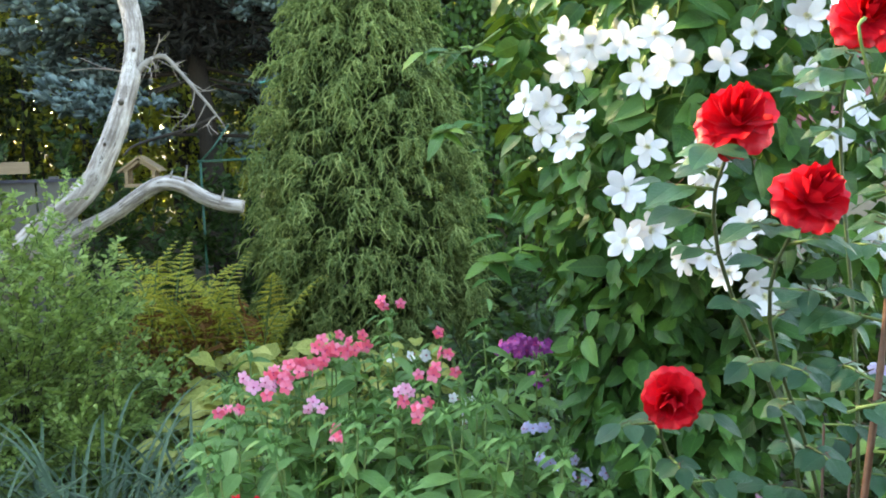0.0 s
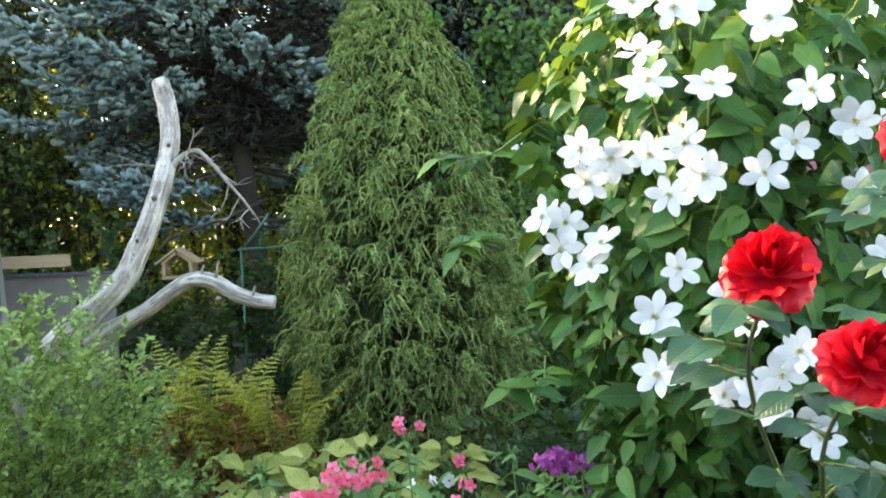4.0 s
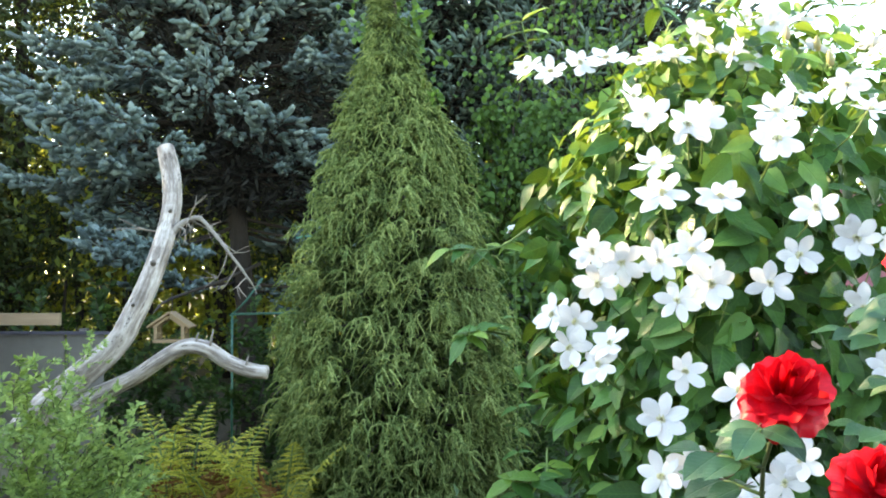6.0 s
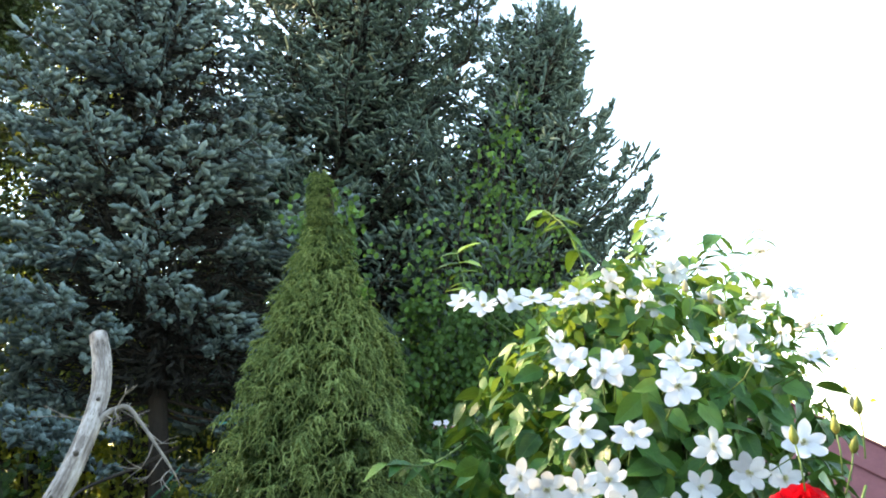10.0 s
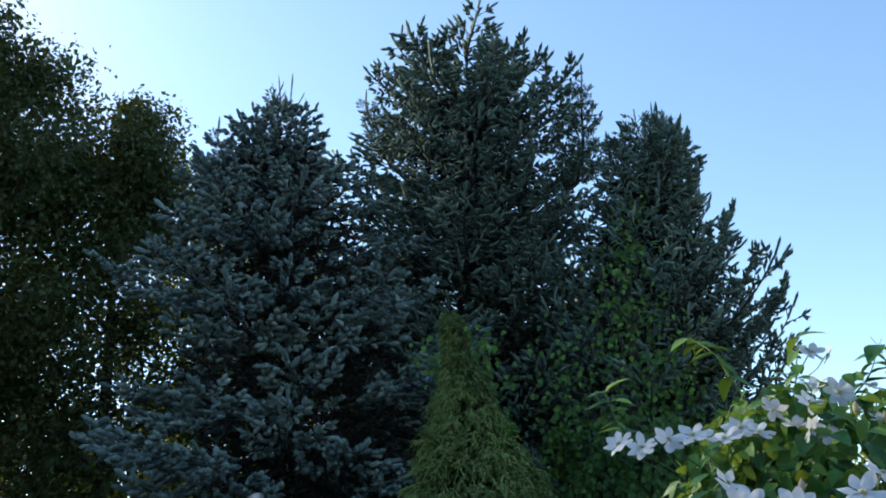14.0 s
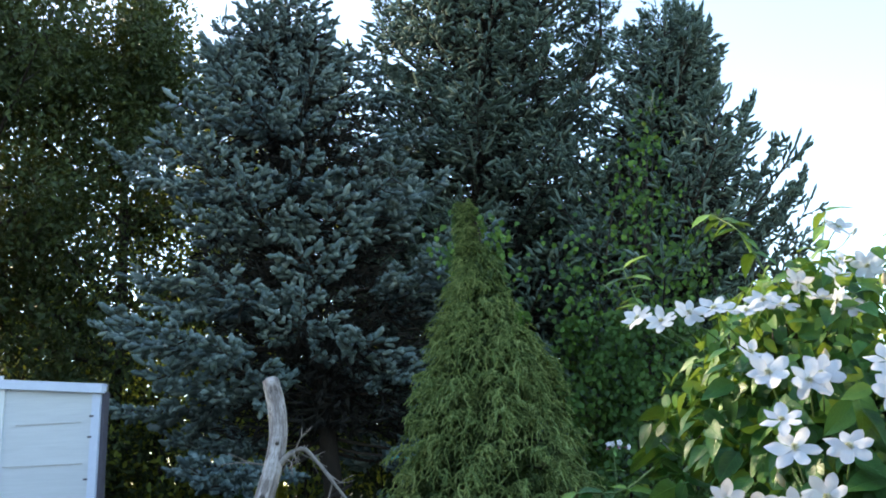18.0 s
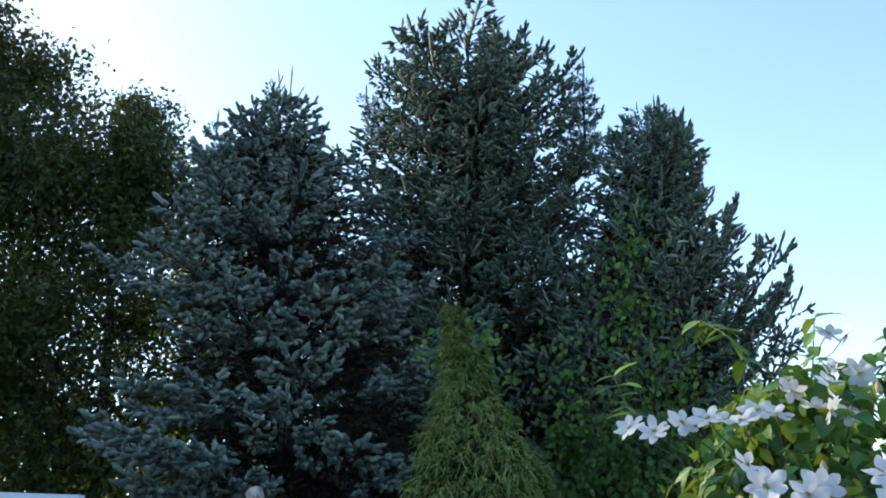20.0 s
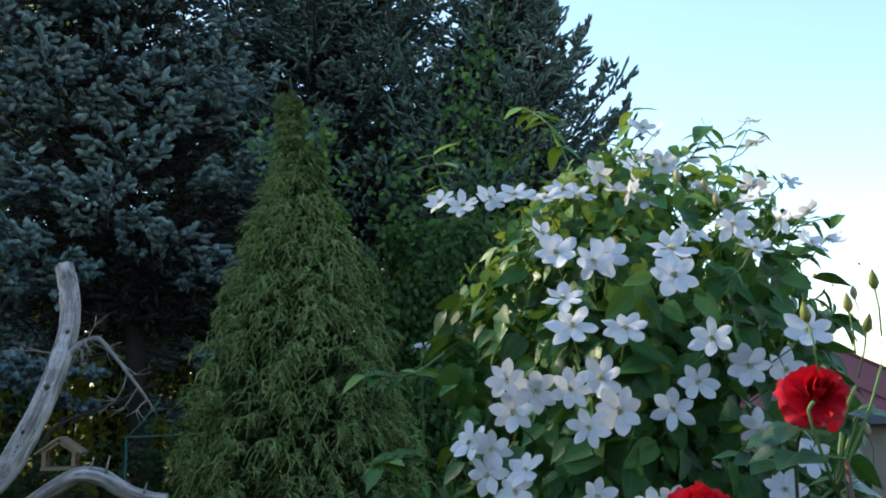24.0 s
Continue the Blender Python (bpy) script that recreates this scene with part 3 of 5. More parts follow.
tall_spruce = spruce("tall_spruce", (-0.6, 10.4, 0), (-0.66, 10.4, 8.6), profile((2.6, 2.0), (6.2, 1.8), (7.0, 1.6), (7.6, 1.45), (8.1, 1.2), (8.5, 0.85), (8.75, 0.4)),
                     FAR_FRONDS, "tall grey-green spruce with a bushy crown", 3.2, 0.40, 9, (-2, 14), 0.15, 14, M_GREENNEEDLE,
                     top_rise=22,
                     forks=(((1.30, -0.2, 6.6), (1.56, -0.2, 8.1), 0.34), ((-1.15, 0, 7.2), (-1.45, 0, 8.2), 0.36), ((0.40, 0, 8.1), (0.48, 0, 8.95), 0.3)))
side_spruce = spruce("side_spruce", (0.95, 9.1, 0), (1.42, 9.0, 6.6), profile((1.0, 1.3), (3.3, 1.65), (4.2, 1.30), (5.0, 0.98), (5.8, 0.64), (6.5, 0.24)),
                     GREEN_FRONDS, "dark spruce overgrown with climbing vine", 1.0, 0.42, 9, (14, 30), 0.12, 6, M_GREENNEEDLE, top_rise=16,
                     reaching=((3.60, -4, 1.58, 20), (3.55, 12, 1.4, 18), (3.9, -20, 1.45, 26), (4.5, 2, 1.28, 30), (4.35, -16, 1.2, 30), (5.15, -6, 0.98, 38), (5.3, 14, 0.9, 40), (5.75, 0, 0.75, 48)),
                     forks=(((0.55, 0, 5.9), (0.72, 0, 6.75), 0.35),))


b = Bag()
b.tube(spline([(0.05, 0, 1.75), (0.1, -1.3, 1.60), (0.2, -2.6, 1.50), (0.33, -3.2, 1.44)], 14), np.linspace(0.018, 0.005, 14), 5)
part("dead_branch", b.mesh("dead_branch", [M_TWIG]), blue_spruce, None, "bare dead lower branch")


# ---------- broad-leaved trees ----------
def broad_tree(name, base, height, spread, leaves, label, leaf_mat, leaf=0.085, group="trees behind the garden", low=0.22):
    t = thing(name, base, label, "tree", group)
    b = Bag()
    zs = np.linspace(0, 1, 10)
    cen = np.stack([0.15 * np.sin(zs * 4 + base[0]), 0.15 * np.cos(zs * 3), zs * height * 0.9], 1)
    b.tube(cen, 0.13 * (1 - zs) + 0.02, 8, 0, 0.05)
    part("trunk", b.mesh("trunk", [M_BARK]), t)
    lb, tips = Bag(), []
    for i in range(44):
        f = R.uniform(low, 0.96)
        p = np.array([np.interp(f, zs, cen[:, c]) for c in range(3)])
        a = R.random() * 6.283
        ln = spread * (1.05 - 0.75 * abs(f - 0.42) / 0.58) * R.uniform(0.6, 1.05)
        e = R.uniform(0.25, 0.9)
        end = p + np.array([math.cos(a) * ln, math.sin(a) * ln, ln * e])
        mid = (p + end) / 2 + R.normal(size=3) * 0.12 * ln
        pts = spline([p, mid, end], 7)
        lb.tube(pts, np.linspace(0.04 * ln / spread + 0.012, 0.006, 7), 5, 0, cap=False)
        tips += [pts[j] + R.normal(size=3) * 0.1 for j in (2, 3, 4, 5, 6)] + [end]
        for _ in range(5):
            q = pts[R.integers(2, 7)]
            e2 = q + R.normal(size=3) * 0.32 * ln + np.array([0, 0, 0.12 * ln])
            lb.tube(spline([q, (q + e2) / 2 + R.normal(size=3) * 0.05, e2], 5), np.linspace(0.012, 0.003, 5), 3, 0, cap=False)
            tips += [e2, (q + e2) / 2]
    tagged(part("limb_work", lb.mesh("limb_work", [M_BARK]), t), kind="stuff")
    tips = np.array(tips)
    c = Bag()
    shape = DIAMOND
    pos = tips[R.integers(0, len(tips), leaves)] + R.normal(size=(leaves, 3)) * 0.155 * spread / 2.2
    k = leaves // 4
    fz = R.uniform(low, 0.92, k)
    ang = R.random(k) * 6.283
    rr = spread * np.sqrt(R.random(k)) * (1.1 - 0.85 * np.abs(fz - 0.42) / 0.58) * (1 + 0.25 * np.sin(ang * 3 + fz * 9))
    pos[:k] = np.stack([rr * np.cos(ang), rr * np.sin(ang), fz * height], 1)
    al = R.normal(size=(leaves, 3)) + np.array([0, 0, -0.5])
    c.leaves(shape, pos, al, R.normal(size=(leaves, 3)) + np.array([0, 0, 0.8]), leaf * R.uniform(0.7, 1.3, leaves))
    tagged(part("crown", c.mesh("crown", [leaf_mat], False), t), kind="stuff")
    return t


DARKTREE = "leafy tree with a dark green crown"
broad_tree("broad_leaved_tree", (-8.5, 11.0, 0), 11.2, 3.0, 68000, DARKTREE, M_BROAD, 0.095, low=0.08)
broad_tree("broad_leaved_tree", (-6.9, 12.6, 0), 10.9, 2.5, 54000, DARKTREE, M_BROAD, 0.095, low=0.08)
# Next two: unseen trees added to shade the garden below the clematis top.
broad_tree("broad_leaved_tree", (-10.6, 9.2, 0), 10.9, 2.6, 36000, DARKTREE, M_BROAD, 0.14, low=0.05)
broad_tree("broad_leaved_tree", (-11.9, 7.2, 0), 10.9, 2.6, 36000, DARKTREE, M_BROAD, 0.14, low=0.05)
broad_tree("broad_leaved_tree", (-5.9, 14.2, 0), 10.4, 1.9, 12000, "pale sunlit leafy tree behind the spruce", M_WOODS, 0.09)
broad_tree("broad_leaved_tree", (-4.3, 14.0, 0), 10.4, 2.0, 14000, "pale sunlit leafy tree behind the spruce", M_WOODS, 0.09)
# Added behind the row to close sky holes in the crowns.
broad_tree("broad_leaved_tree", (-9.9, 15.2, 0), 9.0, 2.8, 9000, DARKTREE, M_BROAD, 0.15, low=0.03)
# Two made-up fill trees that block the sky between the conifers.
broad_tree("broad_leaved_tree", (-2.15, 11.8, 0), 6.9, 1.7, 22000, "dark tree added to fill sky gaps between the conifers", M_BROAD, 0.1)
broad_tree("broad_leaved_tree", (0.5, 12.4, 0), 6.0, 2.0, 26000, "dark tree added to fill sky gaps between the conifers", M_BROAD, 0.1)


def far_woods():
    """The wood behind the conifers: thin trunks and sunlit leaves, closed by denser growth at the back."""
    b = Bag()
    for i in range(84):
        x, y = R.uniform(-9, 5), R.uniform(12.0, 15.4)
        h = R.uniform(2.6, 5.0) * (0.75 if x > 0 else 1)
        b.tube(spline([(x, y, 0), (x + R.normal() * 0.2, y, h / 2), (x + R.normal() * 0.4, y, h)], 6), np.linspace(R.uniform(0.03, 0.09), 0.01, 6), 5, 1, cap=False)
        n = 420
        pos = np.stack([x + R.normal(0, 0.75, n), y + R.normal(0, 0.5, n), R.uniform(0.2, h + 0.3, n)], 1)
        b.leaves(DIAMOND, pos, R.normal(size=(n, 3)), R.normal(size=(n, 3)) + np.array([0, 0, 0.6]), 0.11 * R.uniform(0.7, 1.4, n), 0)
    n = 26000
    x = R.uniform(-17, 6, n)
    top = (3.5 + 0.7 * np.sin(x * 1.3) + 0.5 * np.sin(x * 3.1 + 1)) * np.where(x > 1.0, 0.7, np.where(x < -5.0, 1.35, 1.0))
    pos = np.stack([x, R.uniform(16.5, 18.5, n), R.random(n) ** 0.8 * top], 1)
    b.leaves(DIAMOND, pos, R.normal(size=(n, 3)), R.normal(size=(n, 3)) + np.array([0, 0, 0.6]), 0.24 * R.uniform(0.7, 1.4, n), 0)
    return tagged(new("far_woods", b.mesh("far_woods", [M_WOODS, M_BARK], False)), "sunlit yellow-green wood with thin trunks", "woods", kind="stuff")


far_woods()


# ---------- vine on the side spruce and hedge of vine behind ----------
def vine():
    t = thing("climbing_vine", (0.75, 7.4, 0), "bright green vine climbing over the dark spruce", "vine")
    b = Bag()
    for i in range(9):
        x = R.uniform(-0.5, 0.9)
        b = Bag()
        b.tube(spline([(x, R.uniform(-.2, .6), 0), (x + R.normal() * .2, .2, 1.4), (x * .6 + R.normal() * .2, .3, 2.8), (x * .4 + .1, .6, 4.6)], 14), np.linspace(0.016, 0.005, 14), 5, 0)
        part("stem", b.mesh("vine_stem", [M_TWIG]), t)
    shape = leaf_shape(0.80, 3, 0.12, 0.35, 0.40)
    n = 11000
    z = R.uniform(0.03, 1, n) ** 0.8 * 3.0
    a = R.uniform(-np.pi, np.pi, n)
    rr = (0.80 - 0.10 * z) * (1 + 0.22 * np.sin(a * 3 + z * 2.3) + 0.15 * np.sin(a * 7 - z * 5)) * R.uniform(0.75, 1.02, n)
    low = np.stack([-0.10 + rr * np.sin(a) * 1.05, -rr * np.cos(a) * 0.6 - 0.2, z], 1)
    blobs = ((-0.55, 0.0, 3.3, 0.25, 120), (-1.3, -0.3, 3.5, 0.22, 150), (0.05, 0.4, 4.2, 0.22, 150), (0.25, 0.7, 4.8, 0.20, 120), (0.2, 0.4, 3.7, 0.33, 240), (0.5, 0.5, 3.4, 0.3, 160), (-0.2, 0.2, 3.2, 0.4, 240), (0.35, 0.9, 5.3, 0.12, 50), (0.65, 0.4, 2.9, 0.28, 130), (-0.98, -1.85, 2.75, 0.05, 24), (-1.30, -1.75, 3.42, 0.09, 60), (-1.15, -1.7, 3.3, 0.10, 40), (-1.5, -1.0, 3.4, 0.12, 50), (0.25, 0.2, 3.35, 0.25, 200))
    up_ = np.concatenate([np.array(q[:3]) + R.normal(size=(int(q[4] * 0.9), 3)) * (q[3] * 0.7, q[3] * 0.6, q[3] * 0.95) for q in blobs])
    m = len(up_)
    pos = np.concatenate([low, up_])
    k = len(pos)
    out = np.concatenate([np.stack([np.sin(a), -np.cos(a), 0.4 * np.ones(n)], 1), np.tile([[0.1, -1, 0.5]], (m, 1))])
    c = Bag()
    al, up_v, size = R.normal(size=(k, 3)) * 0.6 + np.array([0, -0.3, -1]), out + R.normal(size=(k, 3)) * 0.4, R.uniform(0.038, 0.066, k)
    fresh = (np.arange(k) >= n) & (R.random(k) < 0.35)
    for sel, mi in ((~fresh, 0), (fresh, 1)):
        c.leaves(shape, pos[sel], al[sel], up_v[sel], size[sel], mi)
    tagged(part("foliage", c.mesh("vine_foliage", [M_VINE, M_VINEYOUNG]), t), kind="stuff")
    return t


vine()


# ---------- weeping thread-leaf conifer ----------
def thread_spray(name, n=8, length=0.13):
    """A small bough that arches outwards, with long scaly threads that hang from it and hook at their tips."""
    b = Bag()
    s = np.linspace(0, 1, 5)
    ln = length * R.uniform(0.8, 1.3)
    main = np.stack([ln * s, 0.03 * np.sin(s * 4 + R.random() * 6), ln * (0.75 * s - R.uniform(0.7, 1.2) * s ** 2.2)], 1)
    b.tube(main, np.linspace(0.005, 0.0035, 5), 3, 0, cap=False)
    q = np.array([0, 0.3, 0.65, 1.0])
    for i in range(n):
        f = (i + 1) / n
        p = np.array([np.interp(f, s, main[:, c]) for c in range(3)])
        a, a2 = R.normal(0, 1.0), R.normal(0, 1.4)
        l2 = R.uniform(0.05, 0.125)
        out = l2 * (0.75 * q - 0.45 * q ** 2)
        dz = l2 * (R.uniform(0.1, 1.1) * q - R.uniform(0.8, 1.5) * q ** 2)
        th = p + np.stack([out * math.cos(a) + 0.3 * l2 * q ** 3 * math.cos(a2), out * math.sin(a) + 0.45 * l2 * q ** 3 * math.sin(a2), dz], 1)
        b.tube(th, [0.0042, 0.0046, 0.0042, 0.0022], 3, 0, cap=False)
        m = 3
        g = R.uniform(0.15, 0.95, m)
        pos = np.stack([np.interp(g, q, th[:, c]) for c in range(3)], 1)
        al = R.normal(size=(m, 3)) * (0.7, 0.7, 0.3) + np.array([0.1, 0, -0.7])
        b.leaves((DIAMOND[0] * (1, 0.42, 1), DIAMOND[1]), pos, al, R.normal(size=(m, 3)), R.uniform(0.02, 0.042, m))
    return b.mesh(name, [M_THREAD])


def thread_cypress():
    base = (-0.45, 5.55, 0)
    t = thing("thread_leaf_cypress", base, "conical thread-leaf cypress with drooping yellow-green strands", "tree")
    b = Bag()
    b.tube(spline([(0, 0, 0), (0.02, 0.02, 1.3), (-0.03, 0, 2.6), (-0.10, 0, 3.4)], 12), np.linspace(0.06, 0.008, 12), 8, 0, 0.05)
    part("trunk", b.mesh("trunk", [M_BARK]), t)
    sprays = [thread_spray("spray") for _ in range(8)]
    lb, big = Bag(), Bag()
    H = 3.52

    def radius(z):
        return float(np.interp(z, (0.0, 0.3, 0.8, 1.2, 1.7, 2.3, 2.9, 3.3, 3.52), (0.56, 0.63, 0.70, 0.69, 0.57, 0.39, 0.20, 0.06, 0.01)))

    arrays = []
    for me in sprays:
        v = np.empty(len(me.vertices) * 3, np.float32)
        me.vertices.foreach_get("co", v)
        k = np.empty(len(me.polygons) * 3, np.int32)
        me.loops.foreach_get("vertex_index", k)
        arrays.append((v.reshape(-1, 3).astype(float), k.reshape(-1, 3)))
    made = 0
    for i in range(3000):
        z = 0.10 + (H - 0.12) * R.random() ** 1.3
        a = R.uniform(-2.0, 2.0)
        lump = 1 + 0.07 * math.sin(a * 4 + z * 3.1) + 0.09 * math.sin(a * 9 - z * 6.0) + 0.06 * math.sin(a * 17 + z * 13)
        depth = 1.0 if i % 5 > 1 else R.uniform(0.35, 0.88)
        r = max(0.02, radius(z) * lump * depth * R.uniform(0.82, 1.04) - 0.08)
        a2 = a + R.normal() * 0.55
        d = Vector((math.sin(a), -math.cos(a), R.uniform(-0.1, 0.6) + max(0.0, z - 2.9) * 1.2))
        p = Vector((r * d.x - 0.10 * max(0.0, z - 2.5), r * d.y, z))
        s = R.uniform(0.75, 1.2) * (1.0 - 0.55 * max(0.0, z - 2.4))
        m = aim(p, (math.sin(a2), -math.cos(a2), d.z), (0, 0, 1), s)
        if depth == 1.0 and i % 7 == 1 and -1.2 < a < 1.2 and made < 300:
            part("spray", sprays[R.integers(8)], t, m)
            made += 1
        else:
            v, k = arrays[R.integers(8)]
            mm = np.array(m)
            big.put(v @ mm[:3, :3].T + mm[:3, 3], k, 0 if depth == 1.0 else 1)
        if i % 12 == 0:
            lb.tube(spline([(0, 0, max(0.1, z - 0.15)), (p.x * 0.5, p.y * 0.5, z + 0.02), tuple(p)], 5), np.linspace(0.012, 0.004, 5), 4, 0, cap=False)
    # Inner fill in the darker copy, so the crown's inside looks shaded.
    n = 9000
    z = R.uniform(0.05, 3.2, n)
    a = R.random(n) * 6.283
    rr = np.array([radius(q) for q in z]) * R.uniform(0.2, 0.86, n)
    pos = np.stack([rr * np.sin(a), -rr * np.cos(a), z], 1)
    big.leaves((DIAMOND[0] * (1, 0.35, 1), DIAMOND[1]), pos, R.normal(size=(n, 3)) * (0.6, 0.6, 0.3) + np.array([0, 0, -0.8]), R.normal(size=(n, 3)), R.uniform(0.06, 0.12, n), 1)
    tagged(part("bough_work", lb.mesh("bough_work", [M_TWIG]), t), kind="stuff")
    tagged(part("foliage", big.mesh("thread_foliage", [M_THREAD, M_THREADSHADE]), t), kind="stuff")
    return t


thread_cypress()


# ---------- dead tree trunk, feeder, greenhouse ----------
def dead_tree():
    t = thing("dead_tree_trunk", (-2.05, 4.27, 0), "bare silver-grey driftwood trunk with a sawn top", "tree trunk")
    o = np.array([-2.05, 4.27, 0])

    def limb(name, pts, radii, sides=20, n=44, label=""):
        p = spline(np.array(pts) - o, n)
        r = np.interp(np.linspace(0, 1, n), np.linspace(0, 1, len(radii)), radii)
        b = Bag()
        b.tube(p, r, sides, 0, 0.012, True, 0.045)
        return part(name, b.mesh(name, [M_DEAD]), t, None, label)

    limb("upright_limb", [(-2.20, 4.24, 0.45), (-2.10, 4.25, 0.84), (-1.92, 4.27, 1.07), (-1.67, 4.32, 1.30), (-1.595, 4.37, 1.45), (-1.53, 4.46, 1.67), (-1.525, 4.67, 1.96), (-1.57, 4.8, 2.15), (-1.65, 4.92, 2.335)],
         [0.12, 0.085, 0.064, 0.056, 0.052, 0.050, 0.049, 0.048])
    limb("side_limb", [(-2.05, 4.28, 0.80), (-1.87, 4.3, 1.0), (-1.68, 4.3, 1.10), (-1.55, 4.3, 1.165), (-1.42, 4.3, 1.25), (-1.31, 4.3, 1.305), (-1.21, 4.3, 1.295), (-1.10, 4.3, 1.23), (-1.0, 4.3, 1.195), (-0.92, 4.3, 1.185)],
         [0.07, 0.052, 0.040, 0.036, 0.035, 0.036, 0.037, 0.035, 0.033, 0.032])
    b = Bag()
    for x, y, z, r in ((-1.52, 4.42, 1.70, 0.013), (-1.515, 4.63, 1.97, 0.010), (-1.58, 4.33, 1.50, 0.008)):
        b.tube(np.array([(x, y, z), (x + .012, y - 0.03, z + .004), (x + .02, y - 0.042, z + .006)]) - o, [r * 1.2, r, r * 0.4], 8, 0, 0.1)
    tagged(part("knot_work", b.mesh("knot_work", [M_DEADDARK]), t), kind="stuff")
    tw = Bag()
    main = spline(np.array([(-1.53, 4.55, 1.78), (-1.45, 4.6, 1.90), (-1.36, 4.62, 1.935), (-1.26, 4.62, 1.83), (-1.16, 4.6, 1.71), (-1.08, 4.6, 1.60)]) - o, 18)
    tw.tube(main, np.linspace(0.017, 0.006, 18), 6, 0, 0.16)
    for i in range(15):
        q = main[R.integers(3, 18)]
        d = unit(np.array([R.normal(0.25, 0.7), R.normal(0, 0.6), R.normal(-0.35, 0.6)]))
        ln = R.uniform(0.06, 0.24)
        e = q + d * ln
        mid = (q + e) / 2 + R.normal(size=3) * ln * 0.15
        tw.tube(spline([q, mid, e], 5), np.linspace(0.0045, 0.0015, 5), 4, 0, cap=False)
        for _ in range(2):
            e2 = mid + unit(R.normal(size=3) + d) * ln * 0.45
            tw.tube(spline([mid, (mid + e2) / 2 + R.normal(size=3) * .008, e2], 4), np.linspace(0.003, 0.001, 4), 3, 0, cap=False)
    for x0, x1, z1 in ((-1.55, -1.80, 1.87), (-1.53, -1.74, 1.93)):
        tw.tube(spline(np.array([(x0, 4.58, 1.86), ((x0 + x1) / 2, 4.55, 1.88), (x1, 4.52, z1)]) - o, 6), np.linspace(0.004, 0.0015, 6), 4, 0)
    for x, z, h in ((-1.19, 1.32, 0.07), (-1.02, 1.225, 0.045), (-1.26, 1.335, 0.04)):
        tw.tube(np.array([(x, 4.28, z - 0.02), (x + .01, 4.28, z + h * .5), (x + .018, 4.28, z + h)]) - o, [0.008, 0.005, 0.002], 5, 0)
    tagged(part("twig_work", tw.mesh("twig_work", [M_DEADTWIG]), t, None, "brittle grey dead twigs"), kind="stuff")
    return t


dead_tree()


def box_part(name, c, s, mat, parent, turn=None, label=""):
    b = Bag()
    b.box((0, 0, 0), s)
    me = b.mesh(name, [mat], False)
    return part(name, me, parent, Matrix.Translation(c) @ (turn or Matrix.Identity(4)), label)


def bird_feeder():
    t = thing("bird_feeder", (-1.79, 5.4, 1.24), "small open wooden bird feeder with a pitched roof", "bird feeder")
    w, h, d = 0.20, 0.085, 0.10
    box_part("floor_board", (0, 0, 0.01), (w + 0.02, d, 0.02), M_FEEDER, t)
    for s in (-1, 1):
        for yy in (-1, 1):
            box_part("post", (s * (w / 2 - 0.008), yy * (d / 2 - 0.012), 0.02 + h / 2 + 0.004), (0.022, 0.022, h), M_FEEDER, t)
            box_part("gable_board", (s * 0.056, yy * (d / 2 - 0.010), 0.140), (0.128, 0.018, 0.022), M_FEEDER, t, Matrix.Rotation(s * radians(34), 4, "Y"))
        box_part("roof_board", (s * 0.073, 0, 0.152), (0.178, d + 0.03, 0.013), M_FEEDER, t, Matrix.Rotation(s * radians(34), 4, "Y"), "weathered pale roof board")
        box_part("side_rail", (s * (w / 2 - 0.006), 0, 0.045), (0.014, d - 0.03, 0.03), M_FEEDER, t)
    b = Bag()
    b.tube([(0, 0, 0.195), (0.004, 0, 0.26), (0, 0, 0.33)], 0.0025, 5)
    part("wire", b.mesh("wire", [M_DARKTRIM]), t)
    t.scale = (0.9, 0.9, 0.9)
    return t


bird_feeder()


def small_feeder():
    t = thing("bird_feeder", (-1.42, 7.2, 1.14), "small grey hanging bird feeder in the shade", "bird feeder")
    box_part("box", (0, 0, 0.06), (0.10, 0.10, 0.10), M_GREYPANEL, t)
    for s in (-1, 1):
        box_part("roof_board", (s * 0.045, 0, 0.135), (0.11, 0.14, 0.012), M_TIMBER, t, Matrix.Rotation(s * radians(34), 4, "Y"))
    b = Bag()
    b.tube([(0, 0, 0.16), (0, 0, 0.30)], 0.003, 4)
    part("wire", b.mesh("wire", [M_DARKTRIM]), t)


small_feeder()


def green_frame():
    t = thing("metal_garden_arch", (-1.75, 6.5, 0), "thin dark green metal garden arch", "garden arch")
    for x in (0.0, 0.95):
        b = Bag()
        b.tube([(x, 0, 0), (x, 0, 0.7), (x, 0, 1.36)], 0.009, 8)
        part("post", b.mesh("arch_post", [M_GREENMETAL]), t)
    b = Bag()
    b.tube([(-0.02, 0, 1.36), (0.45, 0, 1.37), (0.97, 0, 1.36)], 0.009, 8)
    part("crossbar", b.mesh("arch_bar", [M_GREENMETAL]), t)
    b = Bag()
    b.tube([(0, 0.01, 1.36), (0.10, 0.01, 1.46), (0.22, 0.01, 1.62)], 0.008, 8)
    part("brace", b.mesh("arch_brace", [M_GREENMETAL]), t)
    return t


green_frame()
hb = Bag()
hb.tube(spline([(-1.30, 6.6, 1.92), (-1.18, 6.55, 1.93), (-1.06, 6.5, 1.85), (-0.9, 6.5, 1.76)], 12), 0.008, 8)
thing("hose", (0, 0, 0), "teal plastic hose hung among the branches", "hose", data=hb.mesh("hose", [M_HOSE]))


